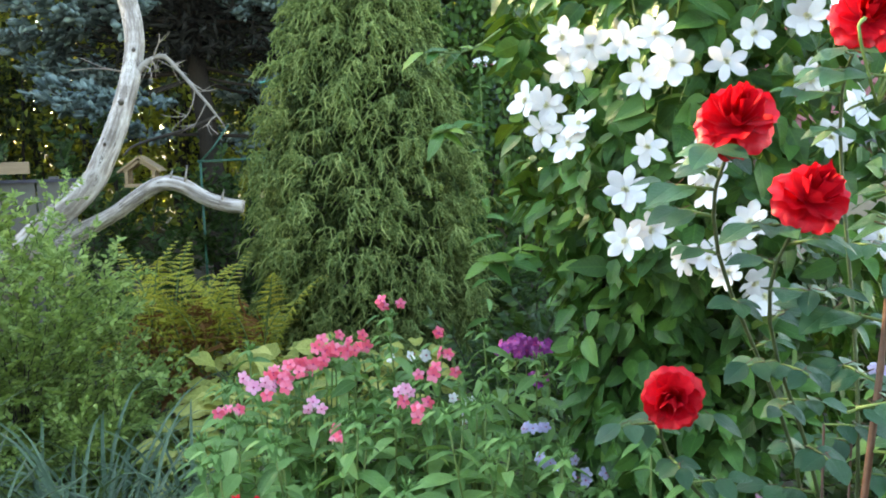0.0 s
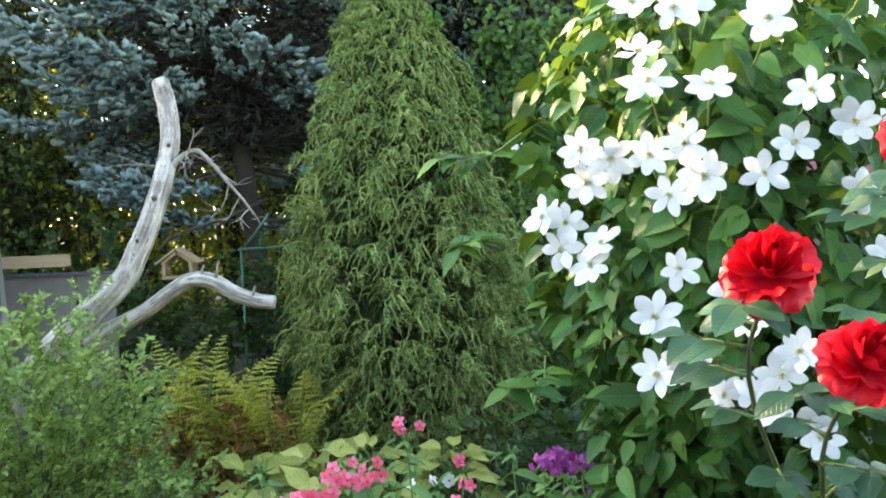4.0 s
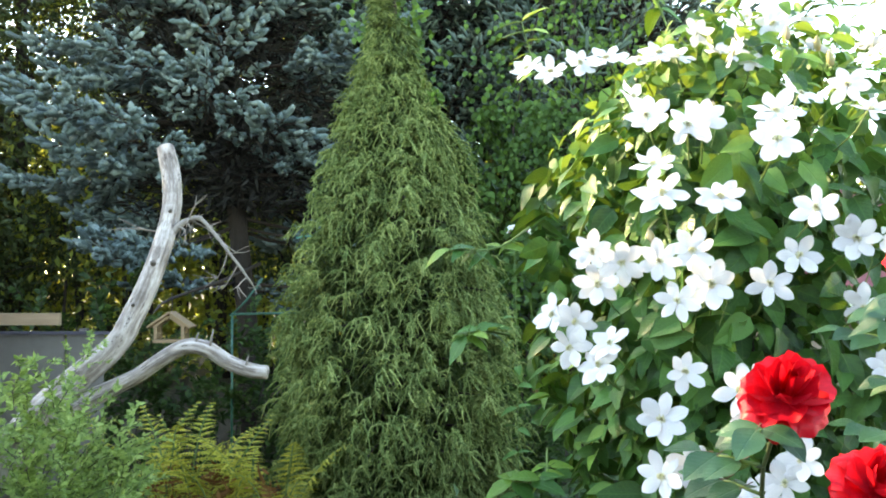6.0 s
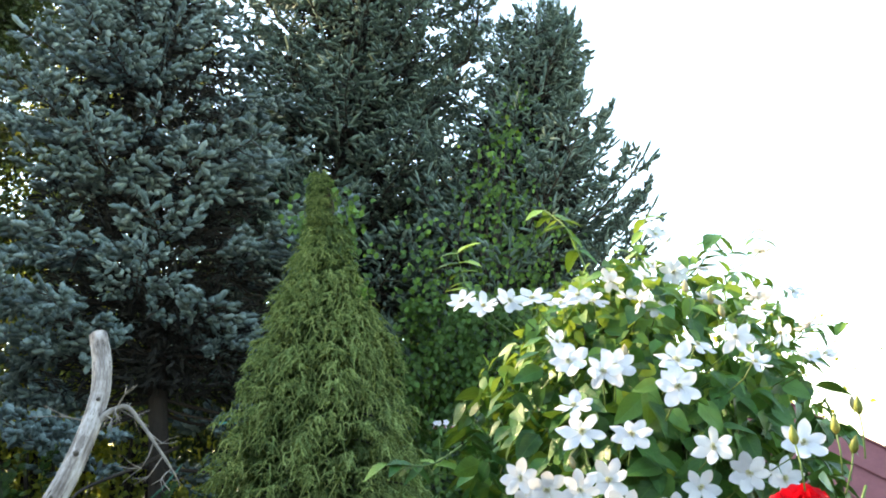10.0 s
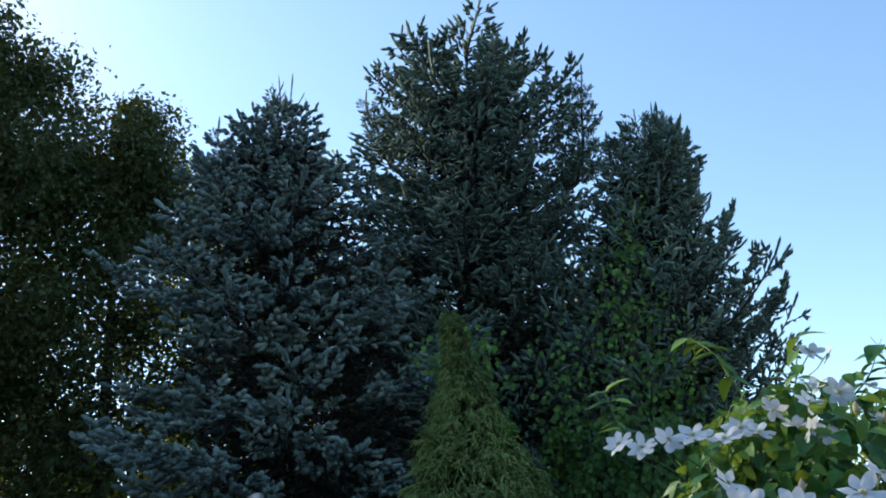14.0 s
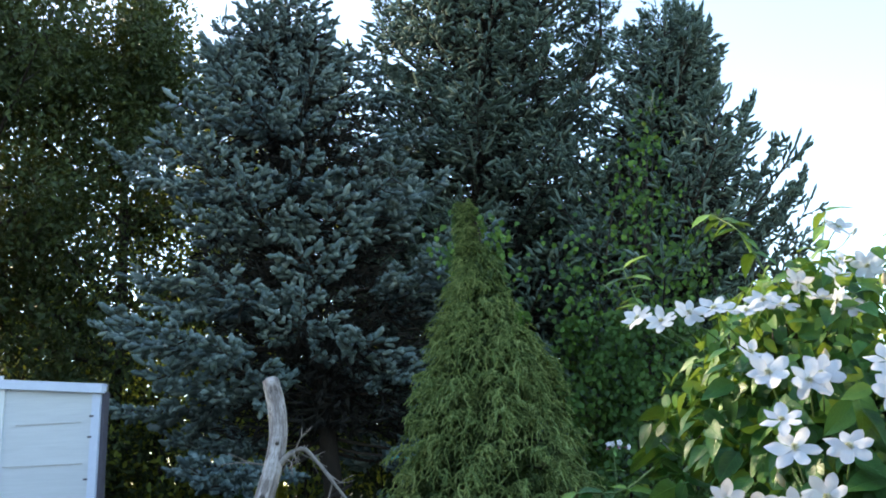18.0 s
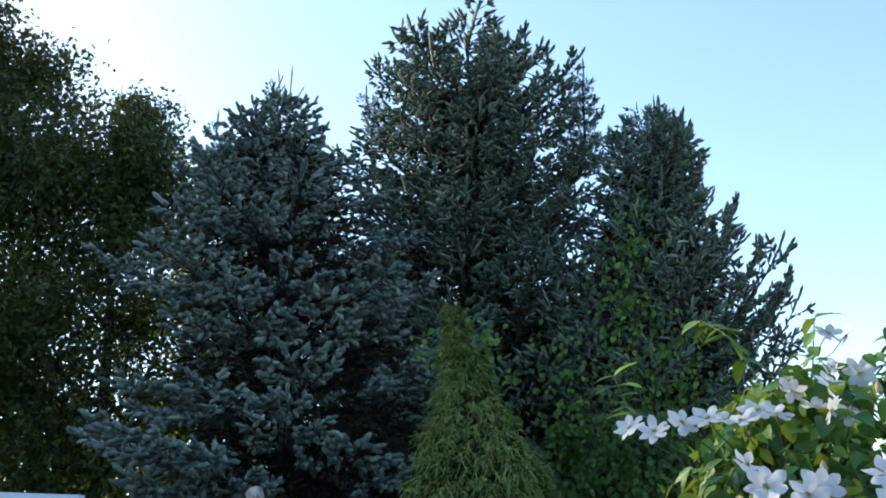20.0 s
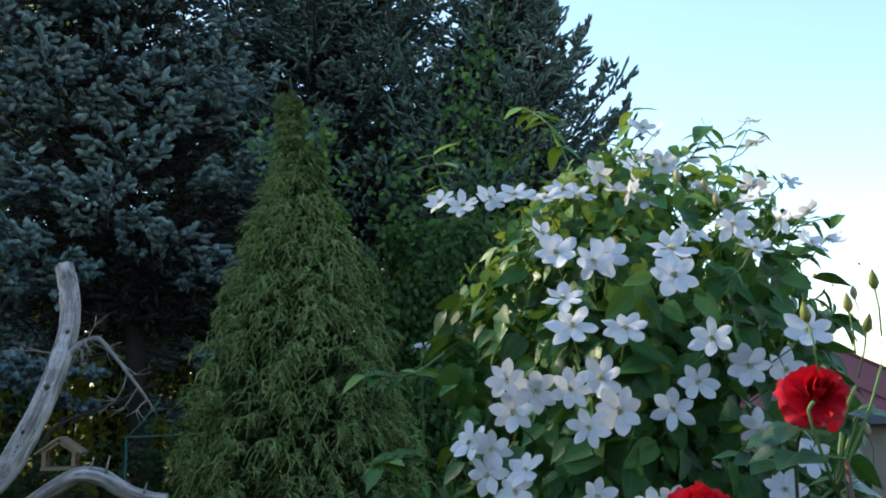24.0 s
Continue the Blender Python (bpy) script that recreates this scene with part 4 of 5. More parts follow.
def greenhouse():
    t = thing("greenhouse", (-3.65, 4.95, 0), "polycarbonate greenhouse with pale blue metal trim", "greenhouse")
    X1 = 0.95
    for a, b_, hi in ((-1.5, -0.62, 2.56), (-0.60, 0.30, 2.475), (0.32, 0.90, 2.385)):
        box_part("panel", ((a + b_) / 2, 0, hi / 2), (b_ - a, 0.012, hi), M_POLY, t)
    for x, hi in ((-0.61, 2.49), (0.31, 2.40)):
        box_part("batten", (x, -0.013, hi / 2), (0.04, 0.014, hi), M_BATTEN, t)
    box_part("top_rail", (-0.275, -0.02, 2.475), (2.5, 0.06, 0.055), M_TRIM, t, Matrix.Rotation(radians(5.4), 4, "Y"))
    box_part("corner_strip", (X1 - 0.025, -0.012, 1.165), (0.05, 0.03, 2.33), M_TRIM, t)
    box_part("corner_post", (X1 + 0.010, 0.02, 1.17), (0.022, 0.05, 2.34), M_DARKTRIM, t)
    b = Bag()
    n = 10
    prof = [(X1 - 0.02, 2.40)] + [(X1 - 0.02 + 0.10 * f ** 1.5, 2.40 - 2.40 * f) for f in np.linspace(0.1, 1, n)]
    V, T = [], []
    for x, z in prof:
        V += [(x, 0.03, z), (x, 0.10, z), (x - 0.012, 0.03, z), (x - 0.012, 0.10, z)]
    for i in range(len(prof) - 1):
        p, q = 4 * i, 4 * i + 4
        T += [(p, q, q + 1), (p, q + 1, p + 1), (p + 2, q + 3, q + 2), (p + 2, p + 3, q + 3), (p, p + 2, q + 2), (p, q + 2, q)]
    b.put(V, T)
    part("side_panel", b.mesh("side_panel", [M_GREYPANEL]), t, None, "dull grey-green curved plastic side")
    box_part("roof_sheet", (-0.3, 0.065, 2.405), (2.44, 0.10, 0.012), M_POLY, t, Matrix.Rotation(radians(5.4), 4, "Y"))
    for x, z, w in ((0.62, 2.17, 0.42), (0.60, 1.93, 0.50)):
        box_part("streak", (x, -0.0085, z), (w, 0.005, 0.006), M_STAIN, t, None, "thin brownish dirt streak")
    for x, z in ((0.905, 2.20), (0.90, 2.08), (0.89, 1.84)):
        box_part("screw", (x, -0.03, z), (0.022, 0.012, 0.010), M_DARKTRIM, t)
    for x, z in ((0.30, 1.98), (-0.7, 1.5)):
        box_part("screw", (x, -0.012, z), (0.016, 0.016, 0.016), M_DARKTRIM, t)
    return t


greenhouse()


def panel_fence():
    t = thing("panel_fence", (-2.80, 5.6, 0), "low fence of dull grey-brown sheets with a timber board", "fence")
    for x, w in ((-0.52, 0.5), (0.0, 0.5), (0.385, 0.24)):
        box_part("sheet", (x, 0, 0.65), (w, 0.012, 1.28), M_GREYPANEL, t)
    box_part("rail", (0.0, -0.016, 1.285), (1.3, 0.02, 0.02), M_DARKTRIM, t)
    box_part("timber_board", (-0.06, 0.0, 1.37), (0.56, 0.03, 0.075), M_TIMBER, t)
    for x in (-0.65, 0.36):
        box_part("post", (x, 0.03, 0.655), (0.045, 0.045, 1.31), M_GREYPANEL, t)
    for x in (-0.21, 0.02):
        box_part("bolt", (x, -0.03, 1.285), (0.02, 0.02, 0.02), M_DARKTRIM, t)
    return t


panel_fence()


def red_roof_shed():
    t = thing("garden_shed", (3.9, 8.2, 0), "small garden shed with a red-brown sheet roof", "shed")
    b = Bag()
    apex, left, right = np.array((-0.75, 0.5, 2.62)), np.array((-1.9, -0.9, 1.40)), np.array((1.15, -0.9, 1.40))
    back = np.array((1.15, 1.9, 1.40))
    backl = np.array((-1.9, 1.9, 1.40))
    for tri in ((left, right, apex), (right, back, apex), (back, backl, apex), (backl, left, apex)):
        lo = [p - np.array((0, 0, 0.03)) for p in tri]
        b.put(list(tri) + lo, [(0, 1, 2), (3, 5, 4), (0, 3, 4), (0, 4, 1), (1, 4, 5), (1, 5, 2), (2, 5, 3), (2, 3, 0)])
    part("roof", b.mesh("roof", [M_ROOF], False), t)
    for i in range(1, 5):
        f = i / 5
        p, q = left * f + right * (1 - f), left * f + apex * (1 - f)
        s = Bag()
        s.tube([p + (0, -0.012, 0.012), (p + q) / 2 + (0, -0.012, 0.012), q + (0, -0.012, 0.012)], 0.010, 5)
        part("roof_seam", s.mesh("roof_seam", [M_ROOF]), t)
    s = Bag()
    s.tube([right + (0, -0.01, 0.01), (right + apex) / 2 + (0, 0, 0.01), apex + (0, 0, 0.01)], 0.014, 6)
    part("hip_cap", s.mesh("hip_cap", [M_ROOF]), t)
    box_part("eave_board", (-0.38, -0.90, 1.35), (3.0, 0.03, 0.07), M_DARKTRIM, t)
    for c, sz in (((-0.38, -0.6, 0.68), (2.5, 0.08, 1.36)), ((-0.38, 1.7, 0.68), (2.5, 0.08, 1.36)), ((-1.6, 0.55, 0.68), (0.08, 2.2, 1.36)), ((0.83, 0.55, 0.68), (0.08, 2.2, 1.36))):
        box_part("wall", c, sz, M_WALL, t)
    return t


red_roof_shed()


# ---------- clematis ----------
CX, CY = 0.67, 2.42
CLEM_LEAVES = []
for i in range(7):
    b = Bag()
    V, T = leaf_shape(R.uniform(0.52, 0.64), 8, R.uniform(0.08, 0.24), R.uniform(0.05, 0.4), 0.33, 0.07)
    b.leaf((V, T))
    b.tube([(-0.35, 0, 0.08), (-0.15, 0, 0.01), (0, 0, 0)], 0.010, 3, 1, cap=False)
    CLEM_LEAVES.append(b.mesh("clematis_leaf", [M_CLEM, M_STEM]))
YOUNG_LEAVES = []
for i in range(4):
    b = Bag()
    V, T = leaf_shape(R.uniform(0.45, 0.6), 6, R.uniform(0.1, 0.2), R.uniform(0.1, 0.35), 0.38, 0.06)
    b.leaf((V, T))
    b.tube([(-0.35, 0, 0.08), (-0.15, 0, 0.01), (0, 0, 0)], 0.012, 3, 1, cap=False)
    YOUNG_LEAVES.append(b.mesh("young_leaf", [M_CLEMYOUNG, M_STEM]))
PETALS = []
for i in range(5):
    b = Bag()
    V, T = leaf_shape(R.uniform(0.50, 0.62), 9, -0.13, R.uniform(-0.10, 0.30), 0.56, 0.16, 0.05, 0.66)
    b.leaf((V, T))
    PETALS.append(b.mesh("petal", [M_PETAL]))
b = Bag()
b.tube([(0, 0, -0.25), (0, 0, -0.02), (0, 0, 0.05)], [0.015, 0.03, 0.06], 6, 1)
for i in range(36):
    a, e = R.random() * 6.283, R.uniform(0.3, 1.2)
    d = np.array([math.cos(a) * math.cos(e), math.sin(a) * math.cos(e), math.sin(e)])
    b.tube([d * 0.02, d * 0.14 + (0, 0, 0.02), d * 0.2], [0.014, 0.016, 0.022], 3, 0)
FLOWER_HEART = b.mesh("flower_heart", [M_ANTHER, M_STEM])


def clematis_flower(parent, p, face, size, n=6, openness=0.12):
    z = Vector(face).normalized()
    ref = Vector((R.normal(), R.normal(), R.normal()))
    x = (ref - z * ref.dot(z)).normalized()
    m = Matrix.Translation(p) @ Matrix((x, z.cross(x), z)).transposed().to_4x4() @ Matrix.Scale(size, 4)
    f = part("flower", FLOWER_HEART, parent, m)
    for i in range(n):
        a = 360 * (i + R.uniform(-0.13, 0.13)) / n
        k = R.uniform(0.9, 1.1)
        part("petal", PETALS[R.integers(5)], f, pose(0, 0, 0.006 * (i % 2), 0, 0, a) @ pose(0.03, 0, 0, R.uniform(-14, 14), -R.uniform(2, 26) * (1 + openness), 0) @ Matrix.Scale(k, 4))
    return f


def clematis():
    t = thing("clematis", (CX, CY, 0), "lush climbing clematis covered in large white flowers", "climbing plant")
    for i in range(12):
        b = Bag()
        a = R.random() * 6.283
        r0, r1 = R.uniform(0.03, 0.1), R.uniform(0.1, 0.24)
        b.tube(spline([(r0 * math.cos(a), r0 * math.sin(a), 0), (r1 * math.cos(a + .3), r1 * math.sin(a + .3), 0.7), (r1 * math.cos(a + .6), r1 * math.sin(a + .6), 1.4), (r1 * .6 * math.cos(a + .8), r1 * .6 * math.sin(a + .8), 2.1)], 14), np.linspace(0.009, 0.003, 14), 5)
        part("stem", b.mesh("clematis_stem", [M_TWIG]), t)
    heights = (0.0, 0.7, 1.0, 1.25, 1.5, 1.85, 2.1, 2.25, 2.36)

    def surface(a, z, depth=1.0):
        side = (0.20, 0.24, 0.29, 0.34, 0.39, 0.42, 0.25, 0.13, 0.05) if math.sin(a) < 0 else (0.30, 0.38, 0.46, 0.52, 0.55, 0.53, 0.46, 0.34, 0.10)
        front = (0.20, 0.26, 0.34, 0.50, 0.53, 0.53, 0.36, 0.24, 0.08)
        lump = 1 + 0.07 * math.sin(3 * a + 4 * z) + 0.05 * math.sin(7 * a - 9 * z)
        k = depth * lump
        return np.array([k * float(np.interp(z, heights, side)) * math.sin(a), -k * float(np.interp(z, heights, front)) * math.cos(a), z])

    def gap(p):
        """True where the outer leaves part and the shaded inside shows."""
        if -0.24 < p[0] < 0.05 and 0.88 < p[2] < 1.17:
            return True
        return noise.noise(Vector((p[0] * 6.5, p[1] * 6.5, p[2] * 6.5 + 3))) > 0.18

    # leaves that can be picked apart, over the side towards the garden path
    made = 0
    while made < 420:
        z = R.uniform(0.75, 2.22)
        a = R.uniform(-1.9, 1.6)
        p = surface(a, z, R.uniform(0.90, 1.05))
        if z < 1.95 and gap(p):
            continue
        made += 1
        young = R.random() < (0.13 + 0.6 * max(0, (z - 1.8) / 0.5))
        out = np.array([math.sin(a), -math.cos(a), 0.25 + 0.9 * max(0, z - 1.8)])
        al = np.array([R.normal(0, 0.75), R.normal(0, 0.4), R.uniform(-1.2, 0.0)]) + R.uniform(0.1, 0.9) * out
        m = aim(p, al, out * 0.8 + np.array((0, 0, 0.5)) + R.normal(size=3) * 0.4, R.uniform(0.052, 0.098) * (0.72 if young else 1) * (0.75 if z > 1.95 else 1))
        part("leaf", (YOUNG_LEAVES if young else CLEM_LEAVES)[R.integers(4)], t, m)
    c = Bag()
    n = 10500
    z = R.uniform(0.03, 2.22, n)
    z = np.where((z > 2.0) & (R.random(n) < 0.6), R.uniform(0.4, 1.9, n), z)
    a = R.uniform(-np.pi, np.pi, n)
    dep = np.where(R.random(n) < np.where(np.cos(a) < 0, 0.5, 0.30), R.uniform(0.86, 1.03, n), R.uniform(0.2, 0.78, n))
    dep = np.where(z > 1.9, R.uniform(0.0, 1.0, n), dep)
    pos = np.array([surface(a[i], z[i], dep[i]) for i in range(n)])
    for i in range(n):
        if dep[i] > 0.8 and z[i] < 1.9 and gap(pos[i]):
            pos[i] = surface(a[i], z[i], 0.25 + 0.35 * R.random())
    out = np.stack([np.sin(a), -np.cos(a), 0.25 * np.ones(n)], 1)
    al = np.stack([R.normal(0, 0.7, n), R.normal(0, 0.5, n), -0.7 * np.ones(n)], 1) + 0.4 * out
    young = (R.random(n) < 0.04 + 0.55 * np.clip((z - 1.85) / 0.45, 0, 1)) & (dep > 0.3)
    for sel, mi in ((~young, 0), (young, 1)):
        k = int(sel.sum())
        c.leaves(leaf_shape(0.58, 5, 0.16, 0.25, 0.33, 0.06), pos[sel], al[sel], out[sel] + R.normal(size=(k, 3)) * 0.5, R.uniform(0.05, 0.09, k) * (0.75 if mi else 1), mi)
    n = 460
    z, a = R.uniform(1.86, 2.24, n), R.uniform(-np.pi, np.pi, n)
    pos = np.array([surface(a[i], z[i], 0.55 + 0.5 * R.random()) for i in range(n)])
    c.leaves(leaf_shape(0.52, 5, 0.16, 0.25, 0.35, 0.06), pos, R.normal(size=(n, 3)) + np.array([0, 0, -0.3]), R.normal(size=(n, 3)) * 0.5 + np.array([0, -0.4, 1]), R.uniform(0.035, 0.065, n), 1)
    tagged(part("foliage", c.mesh("clematis_foliage", [M_CLEM, M_CLEMYOUNG]), t), kind="stuff")

    row = [(0.22, 2.25, 2.11), (0.27, 2.2, 2.09), (0.33, 2.17, 2.1), (0.38, 2.13, 2.1), (0.44, 2.08, 2.08), (0.49, 2.13, 2.11), (0.52, 2.09, 2.09), (0.66, 2.06, 2.07), (0.61, 2.1, 2.1)]
    middle = [(0.25, 1.95, 1.56), (0.29, 1.92, 1.55), (0.32, 1.91, 1.68), (0.33, 1.9, 1.62), (0.37, 1.88, 1.66), (0.28, 1.93, 1.5), (0.33, 1.9, 1.47), (0.35, 1.89, 1.51), (0.43, 1.84, 1.66), (0.46, 1.84, 1.59), (0.52, 1.84, 1.62), (0.62, 1.84, 1.62),
              (0.67, 1.84, 1.67), (0.78, 1.84, 1.58), (0.77, 1.84, 1.7), (0.48, 1.88, 1.46), (0.43, 1.84, 1.38), (0.5, 1.89, 1.68), (0.84, 1.84, 1.69), (0.88, 1.85, 1.53), (0.82, 1.84, 1.47)]
    low = [(0.43, 1.84, 1.28), (0.48, 1.84, 1.3), (0.54, 1.84, 1.24), (0.59, 1.84, 1.24), (0.63, 1.84, 1.21), (0.68, 1.84, 1.19), (0.7, 1.84, 1.16), (0.64, 1.84, 1.27), (0.59, 1.84, 1.38), (0.61, 1.84, 1.45), (0.57, 1.85, 1.43), (0.67, 1.84, 1.31), (0.93, 1.86, 1.27)]
    upper = [(0.43, 1.97, 1.99), (0.72, 1.96, 1.99), (0.81, 1.98, 2.01), (0.82, 1.91, 1.95), (0.93, 2.03, 2.03), (0.96, 1.97, 1.97), (1.01, 2.0, 1.98), (1.03, 2.11, 2.06), (1.09, 2.32, 2.18), (1.06, 2.43, 2.37), (1.07, 2.42, 2.31), (0.76, 2.4, 2.34),
             (0.8, 2.4, 2.33), (0.72, 2.29, 2.23), (0.76, 2.24, 2.2), (0.65, 2.13, 2.11), (0.81, 2.14, 2.12), (0.85, 2.3, 2.22), (0.6, 2.2, 2.17), (0.95, 2.2, 2.14), (0.9, 2.1, 2.09), (0.68, 2.2, 2.18)]
    shoulder = [(0.44, 1.89, 1.94), (0.5, 1.86, 1.92), (0.53, 1.88, 1.93), (0.66, 1.91, 1.95), (0.64, 1.84, 1.89), (0.44, 1.84, 1.85), (0.45, 1.82, 1.8), (0.56, 1.89, 1.8), (0.72, 1.89, 1.78), (0.88, 1.85, 1.79)]
    for group, kind in ((row, 0), (middle, 1), (low, 1), (upper, 2), (shoulder, 3)):
        for x, y, zz in group:
            q = Vector((x - CX, y - CY, zz))
            out = Vector((q.x, q.y - 0.1, 0.0)).normalized()
            if kind > 1:
                q += Vector((-0.04, -0.11, -0.03)) * (1.0 if zz < 2.2 else 0.3)   # proud of the leaves
            f = out * 0.6 + Vector((-0.15, -0.7, 0.25)) + Vector(R.normal(size=3) * 0.34)
            if kind == 0:
                f = Vector((-0.15, -0.6, 0.75)) + Vector(R.normal(size=3) * 0.25)
            if kind == 2:
                f = Vector((0.1, -0.4, 0.8)) + Vector(R.normal(size=3) * 0.45)
            if kind == 3:
                f = Vector((-0.1, -0.9, 0.55)) + Vector(R.normal(size=3) * 0.25)
            clematis_flower(t, q + out * 0.01, f, R.uniform(0.038, 0.047) * (0.86 if kind == 2 else 1), 6 if R.random() < 0.6 else 7)
            s = Bag()
            inner = q - out * 0.10 + Vector((0, 0, -0.06))
            s.tube([tuple(inner), tuple(q - out * 0.03 + Vector((0, 0, -0.03))), tuple(q + out * 0.002)], 0.0018, 4)
            part("flower_stalk", s.mesh("flower_stalk", [M_STEM]), t)
    # buds on thin stalks
    bud = Bag()
    bud.tube([(0, 0, -0.10), (0.01, 0, -0.04), (0, 0, 0)], [0.0016, 0.0018, 0.003], 4, 1)
    bud.tube([(0, 0, -0.004), (0, 0, 0.010), (0, 0, 0.026), (0, 0, 0.040)], [0.004, 0.011, 0.009, 0.001], 7, 0)
    bud_mesh = bud.mesh("bud", [M_BUD, M_STEM])
    for i in range(10):
        zz, aa = R.uniform(1.5, 2.15), R.uniform(-0.7, 0.9)
        p = surface(aa, zz, 1.08)
        part("bud", bud_mesh, t, pose(*p, R.uniform(-20, 20), R.uniform(-20, 20)) @ Matrix.Scale(0.72, 4))
    # loose shoots that rise over the top and reach out at the side
    ends = [((0.10, -0.10, 2.16), (0.26, -0.05, 2.34)), ((0.3, 0.0, 2.1), (0.40, 0.02, 2.35)), ((-0.1, -0.05, 2.2), (-0.2, 0.1, 2.44)), ((0.0, -0.1, 2.2), (0.06, -0.05, 2.38)),
            ((-0.45, -0.1, 1.75), (-0.64, -0.1, 1.70)), ((-0.5, -0.15, 1.5), (-0.60, -0.2, 1.5)), ((-0.4, 0, 2.1), (-0.46, 0.1, 2.3)), ((0.42, -0.1, 1.95), (0.60, -0.05, 2.10)), ((-0.42, -0.2, 1.25), (-0.5, -0.3, 1.2))]
    for p0, p1 in ends:
        s = Bag()
        mid = (np.array(p0) + np.array(p1)) / 2 + R.normal(size=3) * 0.03
        pts = spline([p0, mid, p1], 8)
        s.tube(pts, np.linspace(0.003, 0.0015, 8), 4)
        part("shoot", s.mesh("shoot", [M_STEM]), t)
        for j in range(2, 8):
            for sd in (-1, 1):
                d = np.array([sd * R.uniform(0.3, 1), R.normal(0, 0.5), R.uniform(-0.6, 0.3)])
                part("leaf", (YOUNG_LEAVES if R.random() < 0.6 else CLEM_LEAVES)[R.integers(4)], t, aim(pts[j], d, (0, -0.4, 1), R.uniform(0.045, 0.085)))
    return t


clematis()


# ---------- roses ----------
def rose_petal(wide, cup, roll):
    """A broad petal: cupped, its rim rolled back and frilled."""
    n, k = 7, 10
    ph = R.random() * 6.283
    V, T = [], []
    for i in range(n + 1):
        s = i / n
        w = wide * (0.25 + 0.75 * math.sin(min(1, s * 1.25) * math.pi / 2))
        for j in range(k + 1):
            u = 2 * j / k - 1
            x = s * (1 - 0.16 * u * u) + 0.035 * s * math.cos(u * 7 + ph)
            frill = 0.05 * s * s * math.sin(u * 5 + ph)
            V.append((x - roll * 0.35 * max(0, s - 0.65), w * u * 0.5 * (1 - 0.12 * s * s), cup * (s ** 1.4) + 0.33 * w * cup * u * u - roll * 1.3 * max(0, s - 0.6) ** 1.5 + frill))
    for i in range(n):
        for j in range(k):
            p = i * (k + 1) + j
            T += [(p, p + 1, p + k + 2), (p, p + k + 2, p + k + 1)]
    b = Bag()
    b.put(V, T)
    return b.mesh("petal", [M_ROSE])


ROSE_PETALS = [[rose_petal(R.uniform(0.95, 1.15), c, r) for _ in range(3)] for c, r in ((1.9, 0.0), (1.1, 0.2), (0.55, 0.5), (0.16, 0.7))]
ROSE_LEAVES = []
for i in range(5):
    b = Bag()
    V, T = leaf_shape(R.uniform(0.6, 0.72), 7, R.uniform(0.06, 0.14), R.uniform(0.1, 0.3), 0.45, 0.06)
    b.leaf((V, T))
    b.tube([(-0.3, 0, 0.03), (-0.1, 0, 0), (0, 0, 0)], 0.014, 3, 1, cap=False)
    ROSE_LEAVES.append(b.mesh("rose_leaf", [M_ROSELEAF, M_CANE]))


def rose_bloom(parent, p, face, size):
    z = Vector(face).normalized()
    x = Vector((1, 0.1, 0)) - z * Vector((1, 0.1, 0)).dot(z)
    x.normalize()
    m = Matrix.Translation(p) @ Matrix((x, z.cross(x), z)).transposed().to_4x4() @ Matrix.Scale(size, 4)
    b = Bag()
    b.tube([(0, 0, -0.25), (0, 0, -0.05), (0, 0, 0.12), (0, 0, 0.45), (0, 0, 0.62)], [0.05, 0.14, 0.16, 0.13, 0.02], 8, 0)
    for i in range(5):
        a = i * 1.2566
        d = np.array([math.cos(a), math.sin(a), 0])
        b.leaves(leaf_shape(0.3, 3, 0.1, 0.6), np.array([d * 0.1 + (0, 0, -0.1)]), np.array([d + (0, 0, -0.35)]), np.array([[0, 0, 1.0]]), 0.42, 1)
    f = part("bloom", b.mesh("bloom", [M_ROSE, M_ROSELEAF]), parent, m)
    for ring, (count, rad, ln, tilt) in enumerate(((4, 0.03, 0.52, -58), (6, 0.06, 0.68, -38), (7, 0.08, 0.94, -6), (8, 0.10, 1.08, 16))):
        for i in range(count):
            a = 360 * (i + 0.5 * (ring % 2) + R.uniform(-0.15, 0.15)) / count
            part("petal", ROSE_PETALS[ring][R.integers(3)], f,
                 pose(0, 0, 0.05 - 0.03 * ring, 0, 0, a) @ pose(rad, 0, 0, R.uniform(-8, 8), tilt * 0.35 + R.uniform(-7, 7), 0) @ Matrix.Scale(ln * R.uniform(0.92, 1.06), 4))
    return f


def rose_leaf_spray(parent, p, d, size, n=5):
    """A compound leaf: stalk with leaflets in pairs and one at the end."""
    d = unit(np.array(d, float))
    side = unit(np.cross(d, (0, 0, 1)))
    s = Bag()
    pts = np.array([p, np.array(p) + d * size * 0.9, np.array(p) + d * size * 1.5 + np.array((0, 0, -0.1 * size))])
    s.tube(pts, [0.0025, 0.002, 0.0015], 4)
    part("leaf_stalk", s.mesh("leaf_stalk", [M_STEM]), parent)
    for j in range(n):
        f = (0.55, 0.55, 1.1, 1.1, 1.5)[j]
        dd = d if j == 4 else d * 0.45 + side * (1 if j % 2 else -1)
        q = np.array(p) + d * size * f
        part("leaf", ROSE_LEAVES[R.integers(5)], parent, aim(q, dd + np.array((0, 0, R.uniform(-0.5, 0.05))), (R.normal() * 0.25, -0.4, 1), size * R.uniform(0.85, 1.15)))


